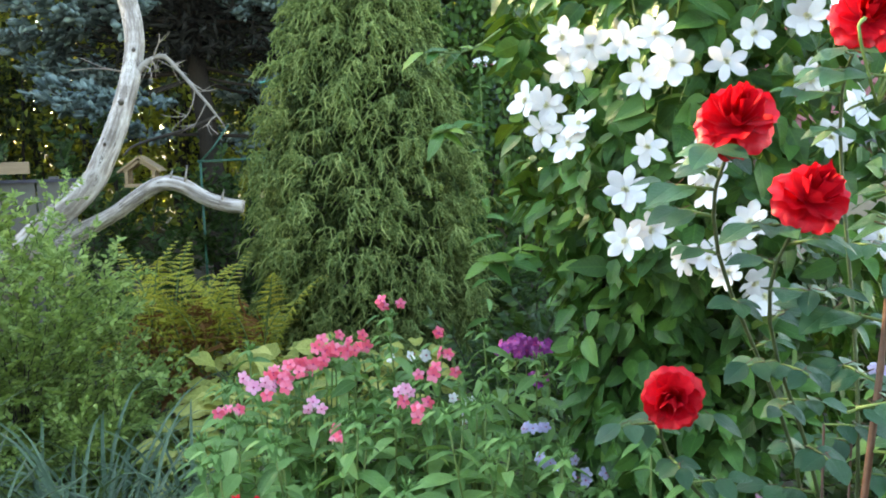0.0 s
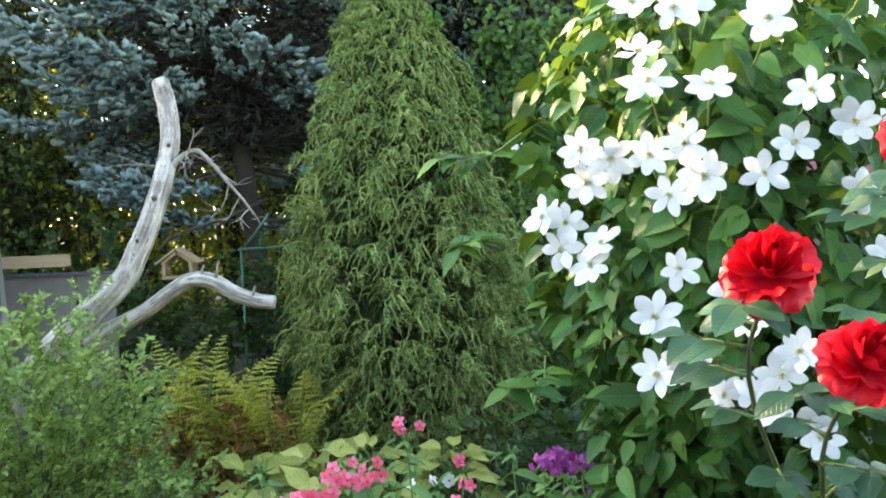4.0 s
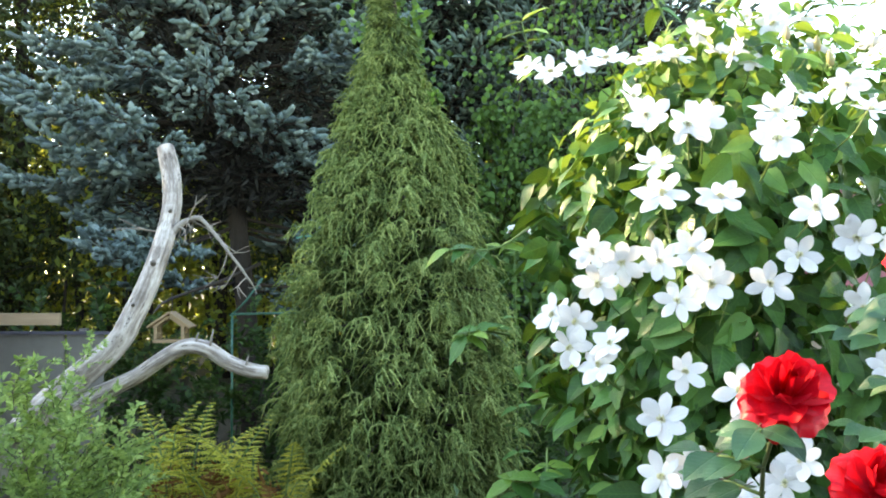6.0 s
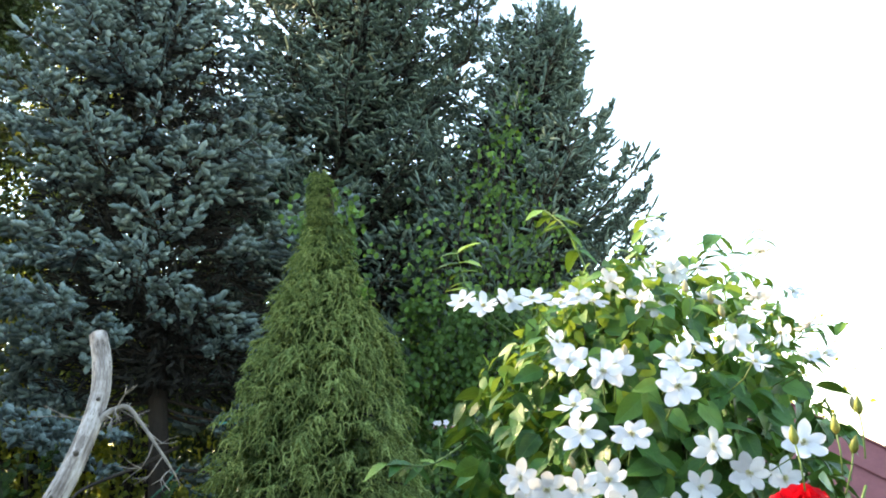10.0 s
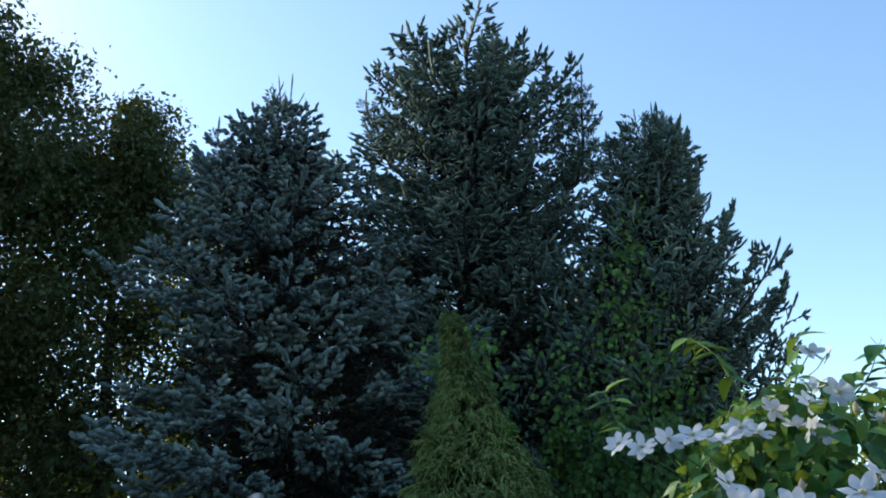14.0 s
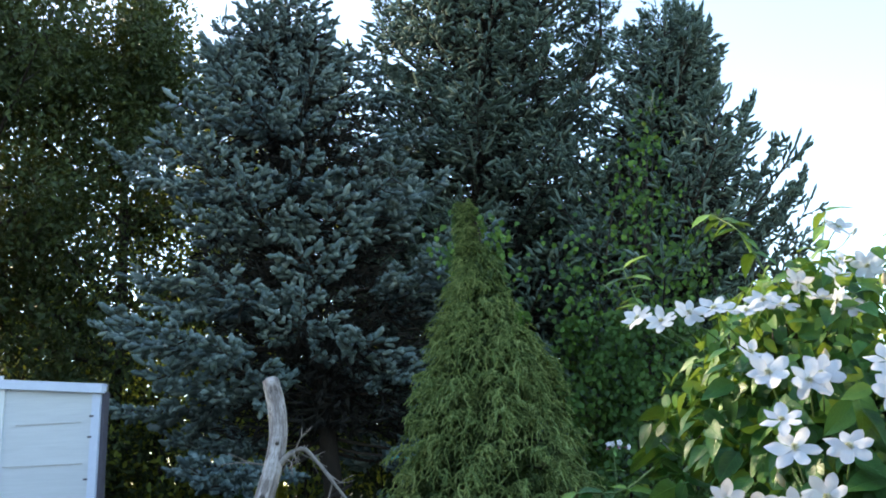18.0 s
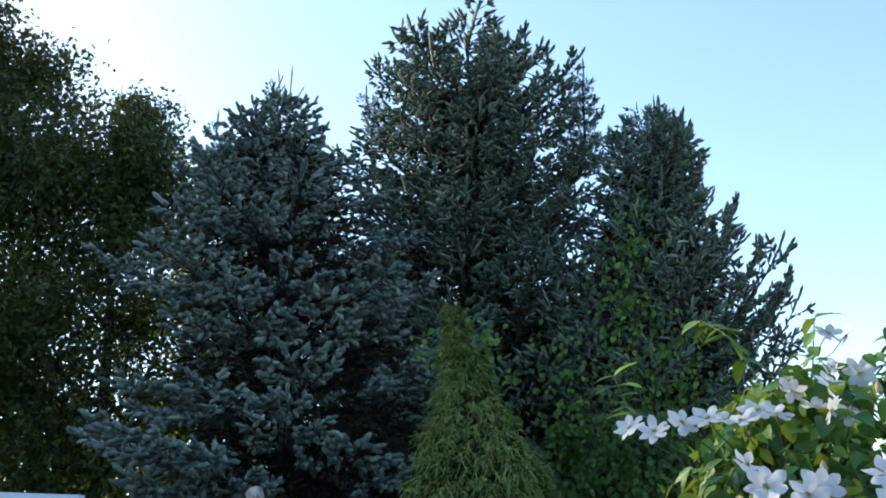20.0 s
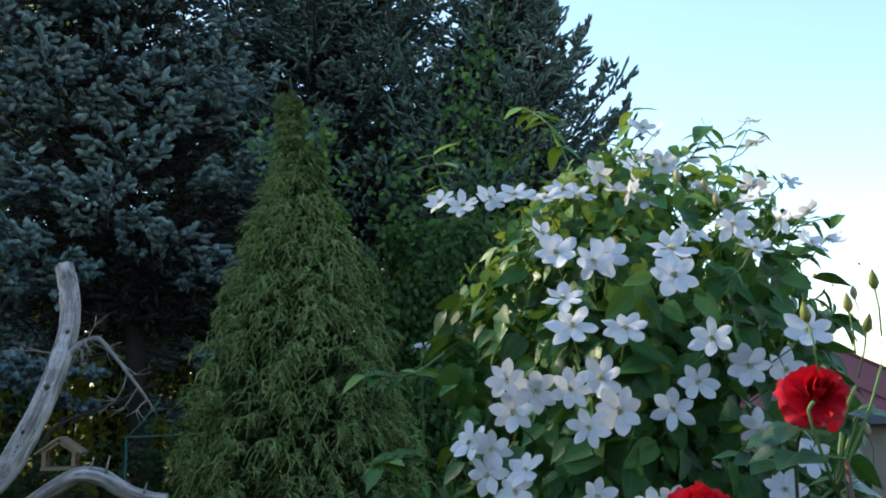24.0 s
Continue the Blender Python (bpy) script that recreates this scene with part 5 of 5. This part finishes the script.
def rose_bush():
    o = np.array((0.62, 1.36, 0))
    t = thing("rose_bush", tuple(o), "rose bush with large crimson blooms on thorny canes", "rose bush")
    blooms = [((0.45, 1.25, 1.50), (-0.10, -0.75, 0.58), 0.048), ((0.545, 1.25, 1.40), (0.1, -0.75, 0.58), 0.046), ((0.39, 1.32, 1.12), (-0.25, -0.95, 0.10), 0.042), ((0.70, 1.44, 1.645), (-0.15, -0.88, 0.4), 0.047)]
    for (x, y, z), face, size in blooms:
        p = np.array((x, y, z)) - o
        rose_bloom(t, tuple(p), face, size)
        f = unit(np.array(face))
        s = Bag()
        foot = np.array((0.10 + p[0] * 0.1, 0.25 + R.normal() * 0.03, 0))
        pts = spline([foot, np.array((0.12 + p[0] * 0.35, 0.20, p[2] * 0.55)), p - f * 0.10 + (0.0, 0.02, -0.12), p - f * size * 0.2], 16)
        s.tube(pts, np.linspace(0.0040, 0.0024, 16), 6)
        for j in range(14):
            q = pts[R.integers(2, 13)]
            d = unit(R.normal(size=3) * (1, 1, 0.2))
            s.tube([q, q + d * 0.008, q + d * 0.013], [0.003, 0.0015, 0.0003], 4)
        part("cane", s.mesh("cane", [M_CANEGREEN]), t)
        for j in range(5, 15):
            a = R.random() * 6.283
            if pts[j][2] > 0.45:
                rose_leaf_spray(t, pts[j], (math.cos(a), math.sin(a) - 0.2, 0.1), R.uniform(0.038, 0.054))
    # the thick upright cane and lower leafage
    s = Bag()
    pts = spline([(0.0, -0.22, 0), (-0.03, -0.13, 0.6), (0.0, -0.12, 0.95), (0.035, -0.10, 1.25), (0.065, -0.04, 1.42), (0.10, 0.04, 1.56)], 18)
    s.tube(pts, np.linspace(0.0062, 0.0035, 18), 7)
    part("cane", s.mesh("cane", [M_CANE]), t, None, "thick reddish-brown cane")
    for j in range(4, 18):
        a = R.random() * 6.283
        rose_leaf_spray(t, pts[j], (math.cos(a), math.sin(a), 0.15), R.uniform(0.045, 0.065))
    for i in range(30):
        p = np.array((R.uniform(-0.15, 0.5), R.uniform(-0.1, 0.35), R.uniform(0.45, 1.05)))
        rose_leaf_spray(t, p, (R.normal(), R.normal() - 0.3, 0.1), R.uniform(0.04, 0.06))
        s = Bag()
        s.tube([(p[0] * 0.4, p[1] * 0.4, 0), (p[0] * 0.8, p[1] * 0.8, p[2] * 0.5), tuple(p)], 0.003, 4)
        part("twig", s.mesh("rose_twig", [M_CANE]), t)
    for i in range(34):
        p = np.array((R.uniform(-0.08, 0.45), R.uniform(-0.26, 0.0), R.uniform(0.62, 1.24)))
        rose_leaf_spray(t, p, (R.normal(), R.normal() - 0.3, 0.1), R.uniform(0.038, 0.056))
    # buds beside the top bloom
    b = Bag()
    b.tube([(0, 0, -0.12), (0.004, 0, -0.05), (0, 0, 0)], 0.0026, 5, 1)
    b.tube([(0, 0, 0), (0, 0, 0.014), (0, 0, 0.032), (0, 0, 0.052)], [0.006, 0.013, 0.010, 0.001], 8, 0)
    bud_mesh = b.mesh("rose_bud", [M_HOSTA, M_STEM])
    for x, y, z in ((0.05, 0.02, 1.75), (0.155, 0.10, 1.77), (0.175, 0.06, 1.80), (0.19, 0.12, 1.74)):
        part("bud", bud_mesh, t, pose(x, y, z, R.uniform(-15, 15), R.uniform(-15, 15)) @ Matrix.Scale(0.58, 4))
        s = Bag()
        s.tube(spline([(0.08, 0.04, 1.52), (x * 0.8, y * 0.8, 1.62), (x, y, z - 0.11)], 6), 0.003, 4)
        part("twig", s.mesh("rose_twig", [M_STEM]), t)
    return t


rose_bush()


# ---------- phlox ----------
PHLOX_LEAVES = []
for i in range(4):
    b = Bag()
    b.leaf(leaf_shape(R.uniform(0.38, 0.48), 6, R.uniform(0.1, 0.28), R.uniform(0.15, 0.6), 0.42, 0.08))
    PHLOX_LEAVES.append(b.mesh("phlox_leaf", [M_PHLOX]))


def floret_mesh(mat):
    b = Bag()
    n = 5
    a = np.arange(n) * 2 * np.pi / n
    al = np.stack([np.cos(a), np.sin(a), 0.12 + 0 * a], 1)
    b.leaves(leaf_shape(0.72, 4, -0.05, 0.2, 0.62, 0, 0.3), np.zeros((n, 3)), al, np.tile([[0, 0, 1.0]], (n, 1)), 0.016, 0)
    b.tube([(0, 0, -0.018), (0, 0, -0.002), (0, 0, 0.0025)], [0.0015, 0.002, 0.0022], 5, 1)
    return b.mesh("floret", [mat, M_EYE])


FLORETS = {"pink": floret_mesh(M_PINK), "pale": floret_mesh(M_PALEPINK), "purple": floret_mesh(M_PURPLE), "lavender": floret_mesh(M_LAV), "white": floret_mesh(M_PETAL), "red": floret_mesh(M_ROSE)}
b = Bag()
for i in range(12):
    d = unit(np.array([R.normal() * 0.9, R.normal() * 0.9, 0.8]))
    ln = R.uniform(0.008, 0.024)
    b.tube([d * 0.0, d * ln * 0.6, d * ln, d * (ln + 0.012)], [0.0012, 0.0012, 0.0028, 0.0006], 4)
b.leaves(leaf_shape(0.46, 3, 0.1, 0.5), R.normal(size=(7, 3)) * 0.006, R.normal(size=(7, 3)) * (1, 1, 0.2), np.tile([[0, 0, 1.0]], (7, 1)), R.uniform(0.022, 0.05, 7))
PHLOX_TIP = b.mesh("flower_head", [M_PHLOX])


def phlox(foot, top, colour, count, label, group="phlox plants in the bed", spread=0.028):
    t = thing("phlox_plant", foot, label, "flower", group)
    h = np.array(top) - np.array(foot)
    pts = spline([(0, 0, 0), (h[0] * 0.35 + R.normal() * 0.01, h[1] * 0.35, h[2] * 0.5), tuple(h)], 9)
    s = Bag()
    s.tube(pts, np.linspace(0.0042, 0.0022, 9), 5)
    part("stem", s.mesh("stem", [M_STEM]), t)
    a = R.random() * 6.283
    z = 0.22
    while z < 0.97:
        p = np.array([np.interp(z, np.linspace(0, 1, 9), pts[:, c]) for c in range(3)])
        a += 1.57 + R.normal() * 0.2
        ln = R.uniform(0.085, 0.13) * (1.05 - 0.45 * max(0, z - 0.7) / 0.3)
        for k in (0, math.pi):
            part("leaf", PHLOX_LEAVES[R.integers(4)], t, aim(p, (math.cos(a + k), math.sin(a + k), R.uniform(-0.35, 0.5)), (R.normal() * 0.3, R.normal() * 0.3, 1), ln * R.uniform(0.8, 1.15)))
        z += R.uniform(0.055, 0.085)
    head = part("flower_head", PHLOX_TIP, t, Matrix.Translation(h) @ Matrix.Scale(1.0, 4))
    for i in range(count):
        q = np.array([R.normal() * spread, R.normal() * spread * 0.8 - 0.008, R.uniform(0.0, 0.03) + 0.016])
        d = q + np.array([0, -0.02, 0.0])
        z_ = (Vector((d[0], d[1] - 0.03, 0.03)).normalized() + Vector(R.normal(size=3) * 0.3)).normalized()
        x_ = Vector((1, R.normal(), 0))
        x_ = x_ - z_ * x_.dot(z_)
        x_.normalize()
        part("floret", FLORETS[colour], head, Matrix.Translation(q) @ Matrix((x_, z_.cross(x_), z_)).transposed().to_4x4() @ Matrix.Scale(R.uniform(0.95, 1.25), 4))
    return t


pink_left = [(-0.4, 2.19, 0.9), (-0.35, 2.21, 0.91), (-0.31, 2.22, 0.92), (-0.26, 2.15, 0.86), (-0.19, 2.05, 0.8), (-0.22, 2.29, 0.96), (-0.17, 2.29, 0.96), (-0.24, 2.26, 0.94), (-0.28, 2.25, 0.94), (-0.33, 2.17, 0.88), (-0.46, 2.14, 0.86), (-0.23, 2.32, 0.99)]
pink_right = [(-0.05, 2.18, 0.88), (0.01, 2.14, 0.85), (0.03, 2.23, 0.91), (0.05, 2.31, 0.98), (-0.09, 2.39, 1.04), (0.09, 2.25, 0.93), (-0.06, 2.13, 0.85)]
for i, (x, y, z) in enumerate(pink_left):
    phlox((x + R.normal() * 0.04, y + R.uniform(0.0, 0.10), 0), (x, y, z - 0.02), "pale" if i in (0, 3) else "pink", 6 if i in (0, 1, 2, 5, 6) else 3, "garden phlox with bright coral-pink flowers")
for i, (x, y, z) in enumerate(pink_right):
    phlox((x + R.normal() * 0.04, y + R.uniform(0.0, 0.10), 0), (x, y, z - 0.02), "pale" if i == 0 else "pink", 3, "garden phlox with sparse pink flowers")
for i in range(62):
    x, y = R.uniform(-0.52, 0.46), R.uniform(1.80, 2.6)
    z = R.uniform(0.70, 0.92) - 0.12 * abs(x) + 0.08 * (y - 2.0)
    phlox((x, y, 0), (x + R.normal() * 0.05, y + R.normal() * 0.04, z), "pink", 0, "leafy phlox stem not yet in flower")
for x, y, z in ((0.265, 3.0, 0.755), (0.295, 3.02, 0.775), (0.325, 3.0, 0.75), (0.385, 3.05, 0.755), (0.375, 3.0, 0.65)):
    phlox((x, y, 0), (x, y, z - 0.01), "purple", 16 if x < 0.35 else 7, "phlox with dense purple flower heads", "purple phlox", 0.028)
for i in range(9):
    x, y = R.uniform(0.86, 1.04), R.uniform(1.58, 1.78)
    phlox((x, y, 0), (x, y, R.uniform(0.92, 1.16)), "lavender", 10, "phlox with pale lavender flowers behind the roses", "lavender phlox", 0.034)
for x, y, z in ((0.37, 2.32, 0.62), (0.30, 2.45, 0.66), (0.44, 2.28, 0.58)):
    phlox((x, y, 0), (x, y, z), "lavender", 5, "low pale lavender phlox", "lavender phlox")
phlox((0.56, 1.55, 0), (0.555, 1.5, 0.84), "pale", 4, "phlox with soft pink flowers")
for x, y, z in ((-0.03, 2.5, 0.86), (0.10, 2.55, 0.72), (0.12, 2.45, 0.70)):
    phlox((x, y, 0), (x, y, z), "white", 4, "white flowered phlox in the bed")
for x, z in ((-0.46, 0.72), (-0.34, 0.73)):
    phlox((x, 1.86, 0), (x, 1.8, z), "red", 4, "low plant with small crimson flowers", "", 0.012)
phlox((0.28, 5.2, 0), (0.26, 5.0, 1.86), "white", 7, "tall thin stem with small white flowers", "", 0.05)
for i in range(8):
    x, y = R.uniform(0.40, 0.62), R.uniform(1.5, 1.72)
    phlox((x, y, 0), (x, y, R.uniform(0.78, 0.96)), "pink", 0, "leafy green phlox stem with closed buds")


# ---------- shrub, blades, ferns, hostas, stones ----------
SPRIGS, SHADE_SPRIGS = [], []
small = (np.array([[0, 0, 0], [.42, .24, .07], [.5, 0, -.03], [1, 0, -.18], [.42, -.24, .07]], float), np.array([[0, 2, 1], [1, 2, 3], [0, 4, 2], [4, 3, 2]]))
for i in range(9):
    b = Bag()
    s = np.linspace(0, 1, 4)
    pts = np.stack([0.20 * s, 0.02 * np.sin(s * 5 + i), 0.05 * s - 0.06 * s ** 2], 1)
    b.tube(pts, np.linspace(0.002, 0.001, 4), 3, 1, cap=False)
    n = 44
    f = R.random(n)
    pos = np.stack([np.interp(f, s, pts[:, c]) for c in range(3)], 1)
    al = np.stack([R.uniform(0.1, 0.9, n), R.choice([-1, 1], n) * R.uniform(0.3, 1, n), R.uniform(-0.5, 0.5, n)], 1)
    b.leaves(small, pos, al, np.tile([[0, 0, 1.0]], (n, 1)) + R.normal(size=(n, 3)) * 0.3, R.uniform(0.022, 0.042, n), 0)
    (SPRIGS if i < 6 else SHADE_SPRIGS).append(b.mesh("sprig", [M_SPIREA if i < 6 else M_UNDERSHADE, M_TWIG]))


def shrub(place, size, n, label, sprigs=SPRIGS, leaf_mat=M_SPIREA, scale=1.0):
    t = thing("leafy_shrub", place, label, "shrub", "green shrubs")
    b = Bag()
    big = Bag()
    arr = []
    for me in sprigs:
        v = np.empty(len(me.vertices) * 3, np.float32)
        me.vertices.foreach_get("co", v)
        k = np.empty(len(me.polygons) * 3, np.int32)
        me.loops.foreach_get("vertex_index", k)
        mi = np.empty(len(me.polygons), np.int32)
        me.polygons.foreach_get("material_index", mi)
        arr.append((v.reshape(-1, 3).astype(float), k.reshape(-1, 3), mi))
    made = 0
    for i in range(n):
        a, e = R.uniform(-np.pi, np.pi), math.asin(R.uniform(0.0, 1.0))
        lump = 1 + 0.10 * math.sin(4 * a + 5 * e) + 0.07 * math.sin(9 * a - 7 * e)
        dep = R.uniform(0.9, 1.06) if i % 2 else R.uniform(0.4, 0.8)
        d = np.array([math.sin(a) * math.cos(e), -math.cos(a) * math.cos(e), math.sin(e)])
        p = d * np.array(size) * lump * dep
        p[2] = max(p[2], 0.08)
        m = aim(p - d * 0.1, d * (1, 1, 0.7) + R.normal(size=3) * 0.35 + (0, 0, 0.1), (0, -0.3, 1), scale * R.uniform(0.8, 1.2))
        if made < 200 and i % 2 and a > -1.2 and a < 1.6:
            part("sprig", sprigs[R.integers(len(sprigs))], t, m)
            made += 1
        else:
            v, k, mi = arr[R.integers(len(arr))]
            mm = np.array(m)
            vv = v @ mm[:3, :3].T + mm[:3, 3]
            for q in (0, 1):
                if (mi == q).any():
                    big.put(vv, k[mi == q], q)
        if i % 16 == 0:
            b.tube(spline([(0.1 * p[0], 0.1 * p[1], 0), (0.5 * p[0], 0.5 * p[1], 0.6 * p[2]), tuple(p)], 6), np.linspace(0.006, 0.002, 6), 4, 0, cap=False)
    tagged(part("stem_work", b.mesh("stem_work", [M_TWIG]), t), kind="stuff")
    tagged(part("foliage", big.mesh("shrub_foliage", [leaf_mat, M_TWIG]), t), kind="stuff")
    return t


shrub((-1.80, 3.75, 0), (0.64, 0.6, 1.08), 1050, "rounded bush with small fresh green leaves")
shrub((-2.75, 3.6, 0), (0.75, 0.6, 1.0), 520, "rounded bush with small fresh green leaves beside the greenhouse")
shrub((-1.36, 3.35, 0), (0.26, 0.3, 0.55), 170, "low spreading green bush")
shrub((-1.72, 4.02, 0.85), (0.20, 0.08, 0.60), 34, "thin upright leafy shoots against the dead trunk", SPRIGS, M_SPIREA, 0.6)

# Bushes added as dark fill; their leaf colour carries the shade.
SHADEBUSH = "added undergrowth bush, its leaves coloured dark to stand for shade"
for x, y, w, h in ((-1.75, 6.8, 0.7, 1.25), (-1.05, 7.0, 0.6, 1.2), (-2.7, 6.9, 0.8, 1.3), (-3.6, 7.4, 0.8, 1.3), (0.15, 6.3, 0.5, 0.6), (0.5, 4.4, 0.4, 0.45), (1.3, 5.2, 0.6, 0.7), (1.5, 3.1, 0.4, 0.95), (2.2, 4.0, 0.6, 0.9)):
    shrub((x, y, 0), (w, 0.4, h), 85, SHADEBUSH, SHADE_SPRIGS, M_UNDERSHADE, 2.0)


def blade_clump(place, n, length, label):
    t = thing("blade_leaved_clump", place, label, "ornamental grass", "arching blade-leaved plants")
    shapes = []
    for i in range(7):
        s = np.linspace(0, 1, 9)
        bend = R.uniform(0.7, 1.3)
        x = s * 0.62 + 0.12 * s ** 2
        z = 1.4 * s - bend * 1.05 * s ** 2
        w = 0.0052 * (1 - s ** 3) * (0.6 + 0.8 * np.sin(np.pi * np.clip(s + 0.1, 0, 1)))
        V = np.concatenate([np.stack([x, w, z + w * 0.5], 1), np.stack([x, 0 * s, z], 1), np.stack([x, -w, z + w * 0.5], 1)])
        T = []
        for j in range(8):
            for o in (0, 9):
                T += [(o + j, o + j + 1, o + 9 + j + 1), (o + j, o + 9 + j + 1, o + 9 + j)]
        b = Bag()
        b.put(V, T)
        shapes.append(b.mesh("blade", [M_BLADE]))
    for i in range(n):
        a = R.uniform(-np.pi, np.pi)
        part("blade", shapes[R.integers(7)], t, pose(R.normal() * 0.07, R.normal() * 0.06, 0, 0, R.uniform(-12, 26), math.degrees(a)) @ Matrix.Scale(length * R.uniform(0.7, 1.2), 4))
    return t


BLADES = "clump of arching blue-green strap leaves"
for x, y, l in ((-0.95, 2.45, 0.9), (-1.3, 2.35, 0.95), (-0.72, 2.75, 0.8), (-1.15, 2.8, 0.9), (-1.7, 2.6, 0.9)):
    blade_clump((x, y, 0), 125, l, BLADES)
blade_clump((-0.95, 1.9, 0), 10, 0.62, BLADES)


def fern(place, n, h, dry, label):
    t = thing("fern", place, label, "fern", "yellowing ferns")
    shapes = []
    for q in range(4):
        b = Bag()
        s = np.linspace(0, 1, 12)
        bend = R.uniform(0.3, 0.7)
        mid = np.stack([0.26 * s ** 1.8, 0.05 * np.sin(3 * s), s - bend * 0.55 * s ** 3], 1)
        b.tube(mid, np.linspace(0.006, 0.0015, 12), 4, 1, cap=False)
        m = 24
        f = np.linspace(0.16, 0.99, m)
        pos = np.stack([np.interp(f, s, mid[:, c]) for c in range(3)], 1)
        ln = 0.105 * np.sin(np.pi * np.clip(f * 0.9 + 0.12, 0, 1)) + 0.015
        for sd in (-1, 1):
            al = unit(np.stack([0.25 + R.normal(size=m) * 0.12, sd * np.ones(m), 0.30 * np.ones(m) + R.normal(size=m) * 0.16], 1))
            b.leaves(leaf_shape(0.10, 4, 0.05, 0.3, 0.25), pos, al, np.tile([[-0.7, 0, 0.7]], (m, 1)) + R.normal(size=(m, 3)) * 0.2, ln, 0)
            for g in np.linspace(0.1, 0.9, 6):
                c = pos + al * (ln * g)[:, None] - np.array([[0, 0, 1]]) * (0.3 * ln * g * g)[:, None]
                for e in (-1, 1):
                    d = al * 0.8 + e * np.array([[0.6, 0, 0.75]])
                    b.leaves(DIAMOND, c, d, np.tile([[-0.7, 0, 0.7]], (m, 1)) + R.normal(size=(m, 3)) * 0.15, ln * (0.12 * (1.1 - g)) + 0.004, 0)
        shapes.append(b.mesh("frond", [M_FERN, M_STEM]))
    dryb = Bag()
    for i in range(40):
        a = R.random() * 6.283
        r = R.uniform(0.02, 0.16)
        p = np.array([r * math.cos(a), r * math.sin(a), R.uniform(0.05, 0.6)])
        dryb.leaves(leaf_shape(0.18, 3, 0.1, 0.5), p[None] + R.normal(size=(6, 3)) * 0.03, R.normal(size=(6, 3)) + (0, 0, -0.8), R.normal(size=(6, 3)), R.uniform(0.05, 0.14, 6))
    for i in range(n):
        part("frond", shapes[R.integers(4)], t, pose(0, 0, 0, 0, R.uniform(-4, 12), 360 * (i + R.uniform(-.3, .3)) / n) @ Matrix.Scale(h * R.uniform(0.8, 1.08), 4))
    if dry:
        part("dry_fronds", dryb.mesh("dry_fronds", [M_FERNBROWN]), t, None, "withered brown lower fronds")
    return t


FERN = "yellow-green fern with browning lower fronds"
for x, y, h in ((-1.62, 4.62, 1.16), (-1.40, 4.75, 1.2), (-1.28, 4.6, 1.14), (-1.02, 4.72, 1.2)):
    fern((x, y, 0), 7, h, True, FERN)


def hosta(place, n, size, label, mat=None):
    t = thing("hosta", place, label, "hosta", "hostas")
    shapes = []
    for q in range(4):
        b = Bag()
        b.leaf(leaf_shape(R.uniform(0.52, 0.64), 9, R.uniform(0.1, 0.25), R.uniform(0.25, 0.6), 0.38, 0.3))
        b.tube([(-0.8, 0, -0.75), (-0.35, 0, -0.15), (0, 0, 0)], 0.018, 4, 1, cap=False)
        shapes.append(b.mesh("hosta_leaf", [mat or M_HOSTA, M_STEM]))
    for i in range(n):
        a = R.uniform(-np.pi, np.pi)
        up = R.uniform(0.15, 1)
        r = size * (0.35 + 0.9 * (1 - up))
        p = (r * math.sin(a), -r * math.cos(a), size * (0.9 + 1.9 * up))
        part("leaf", shapes[R.integers(4)], t, aim(p, (math.sin(a) + R.normal() * 0.3, -math.cos(a), 0.9 * up - 0.35), (R.normal() * 0.3, -0.4, 1), size * R.uniform(0.7, 1.1)))
    return t


HOSTA = "yellow-green hosta with broad ribbed leaves"
for x, y, s in ((-0.74, 4.2, 0.17), (-1.00, 4.15, 0.16), (-0.50, 4.3, 0.17), (-0.62, 3.75, 0.16), (-0.12, 4.4, 0.16), (-0.86, 3.7, 0.16), (-1.02, 3.45, 0.13)):
    hosta((x, y, 0), 34, s, HOSTA)
hosta((-0.95, 1.95, 0), 9, 0.16, "low dark green hosta", M_PHLOX)


def stone(place, size, label):
    b = Bag()
    n, k = 7, 10
    V, T = [], []
    sd = R.random() * 50
    for i in range(n + 1):
        e = math.pi * (i / n - 0.5)
        for j in range(k):
            a = 6.283 * j / k
            d = Vector((math.cos(e) * math.cos(a), math.cos(e) * math.sin(a), math.sin(e)))
            r = 1 + 0.35 * noise.noise(d * 1.3 + Vector((sd, 0, 0)))
            V.append((d.x * size * r, d.y * size * 0.8 * r, d.z * size * 0.55 * r))
    for i in range(n):
        for j in range(k):
            p, q = i * k + j, i * k + (j + 1) % k
            T += [(p, q, q + k), (p, q + k, p + k)]
    b.put(V, T)
    return thing("stone", (place[0], place[1], size * 0.35), label, "stone", "stones edging the bed", "", b.mesh("stone", [M_STONE]))


for i in range(22):
    stone((R.uniform(-1.0, -0.35), R.uniform(2.9, 3.95)), R.uniform(0.035, 0.085), "rounded pale grey garden stone")

# low green cover over the soil between the plants
gc = Bag()
n = 5200
pos = np.stack([R.uniform(-3.2, 2.2, n), R.uniform(1.2, 7.4, n), R.uniform(0.0, 0.13, n)], 1)
gc.leaves(small, pos, R.normal(size=(n, 3)) * (1, 1, 0.3), np.tile([[0, 0, 1.0]], (n, 1)) + R.normal(size=(n, 3)) * 0.4, R.uniform(0.03, 0.09, n))
tagged(new("ground_cover", gc.mesh("ground_cover", [M_VINE])), "low creeping green leaves over the soil", "ground cover", kind="stuff")
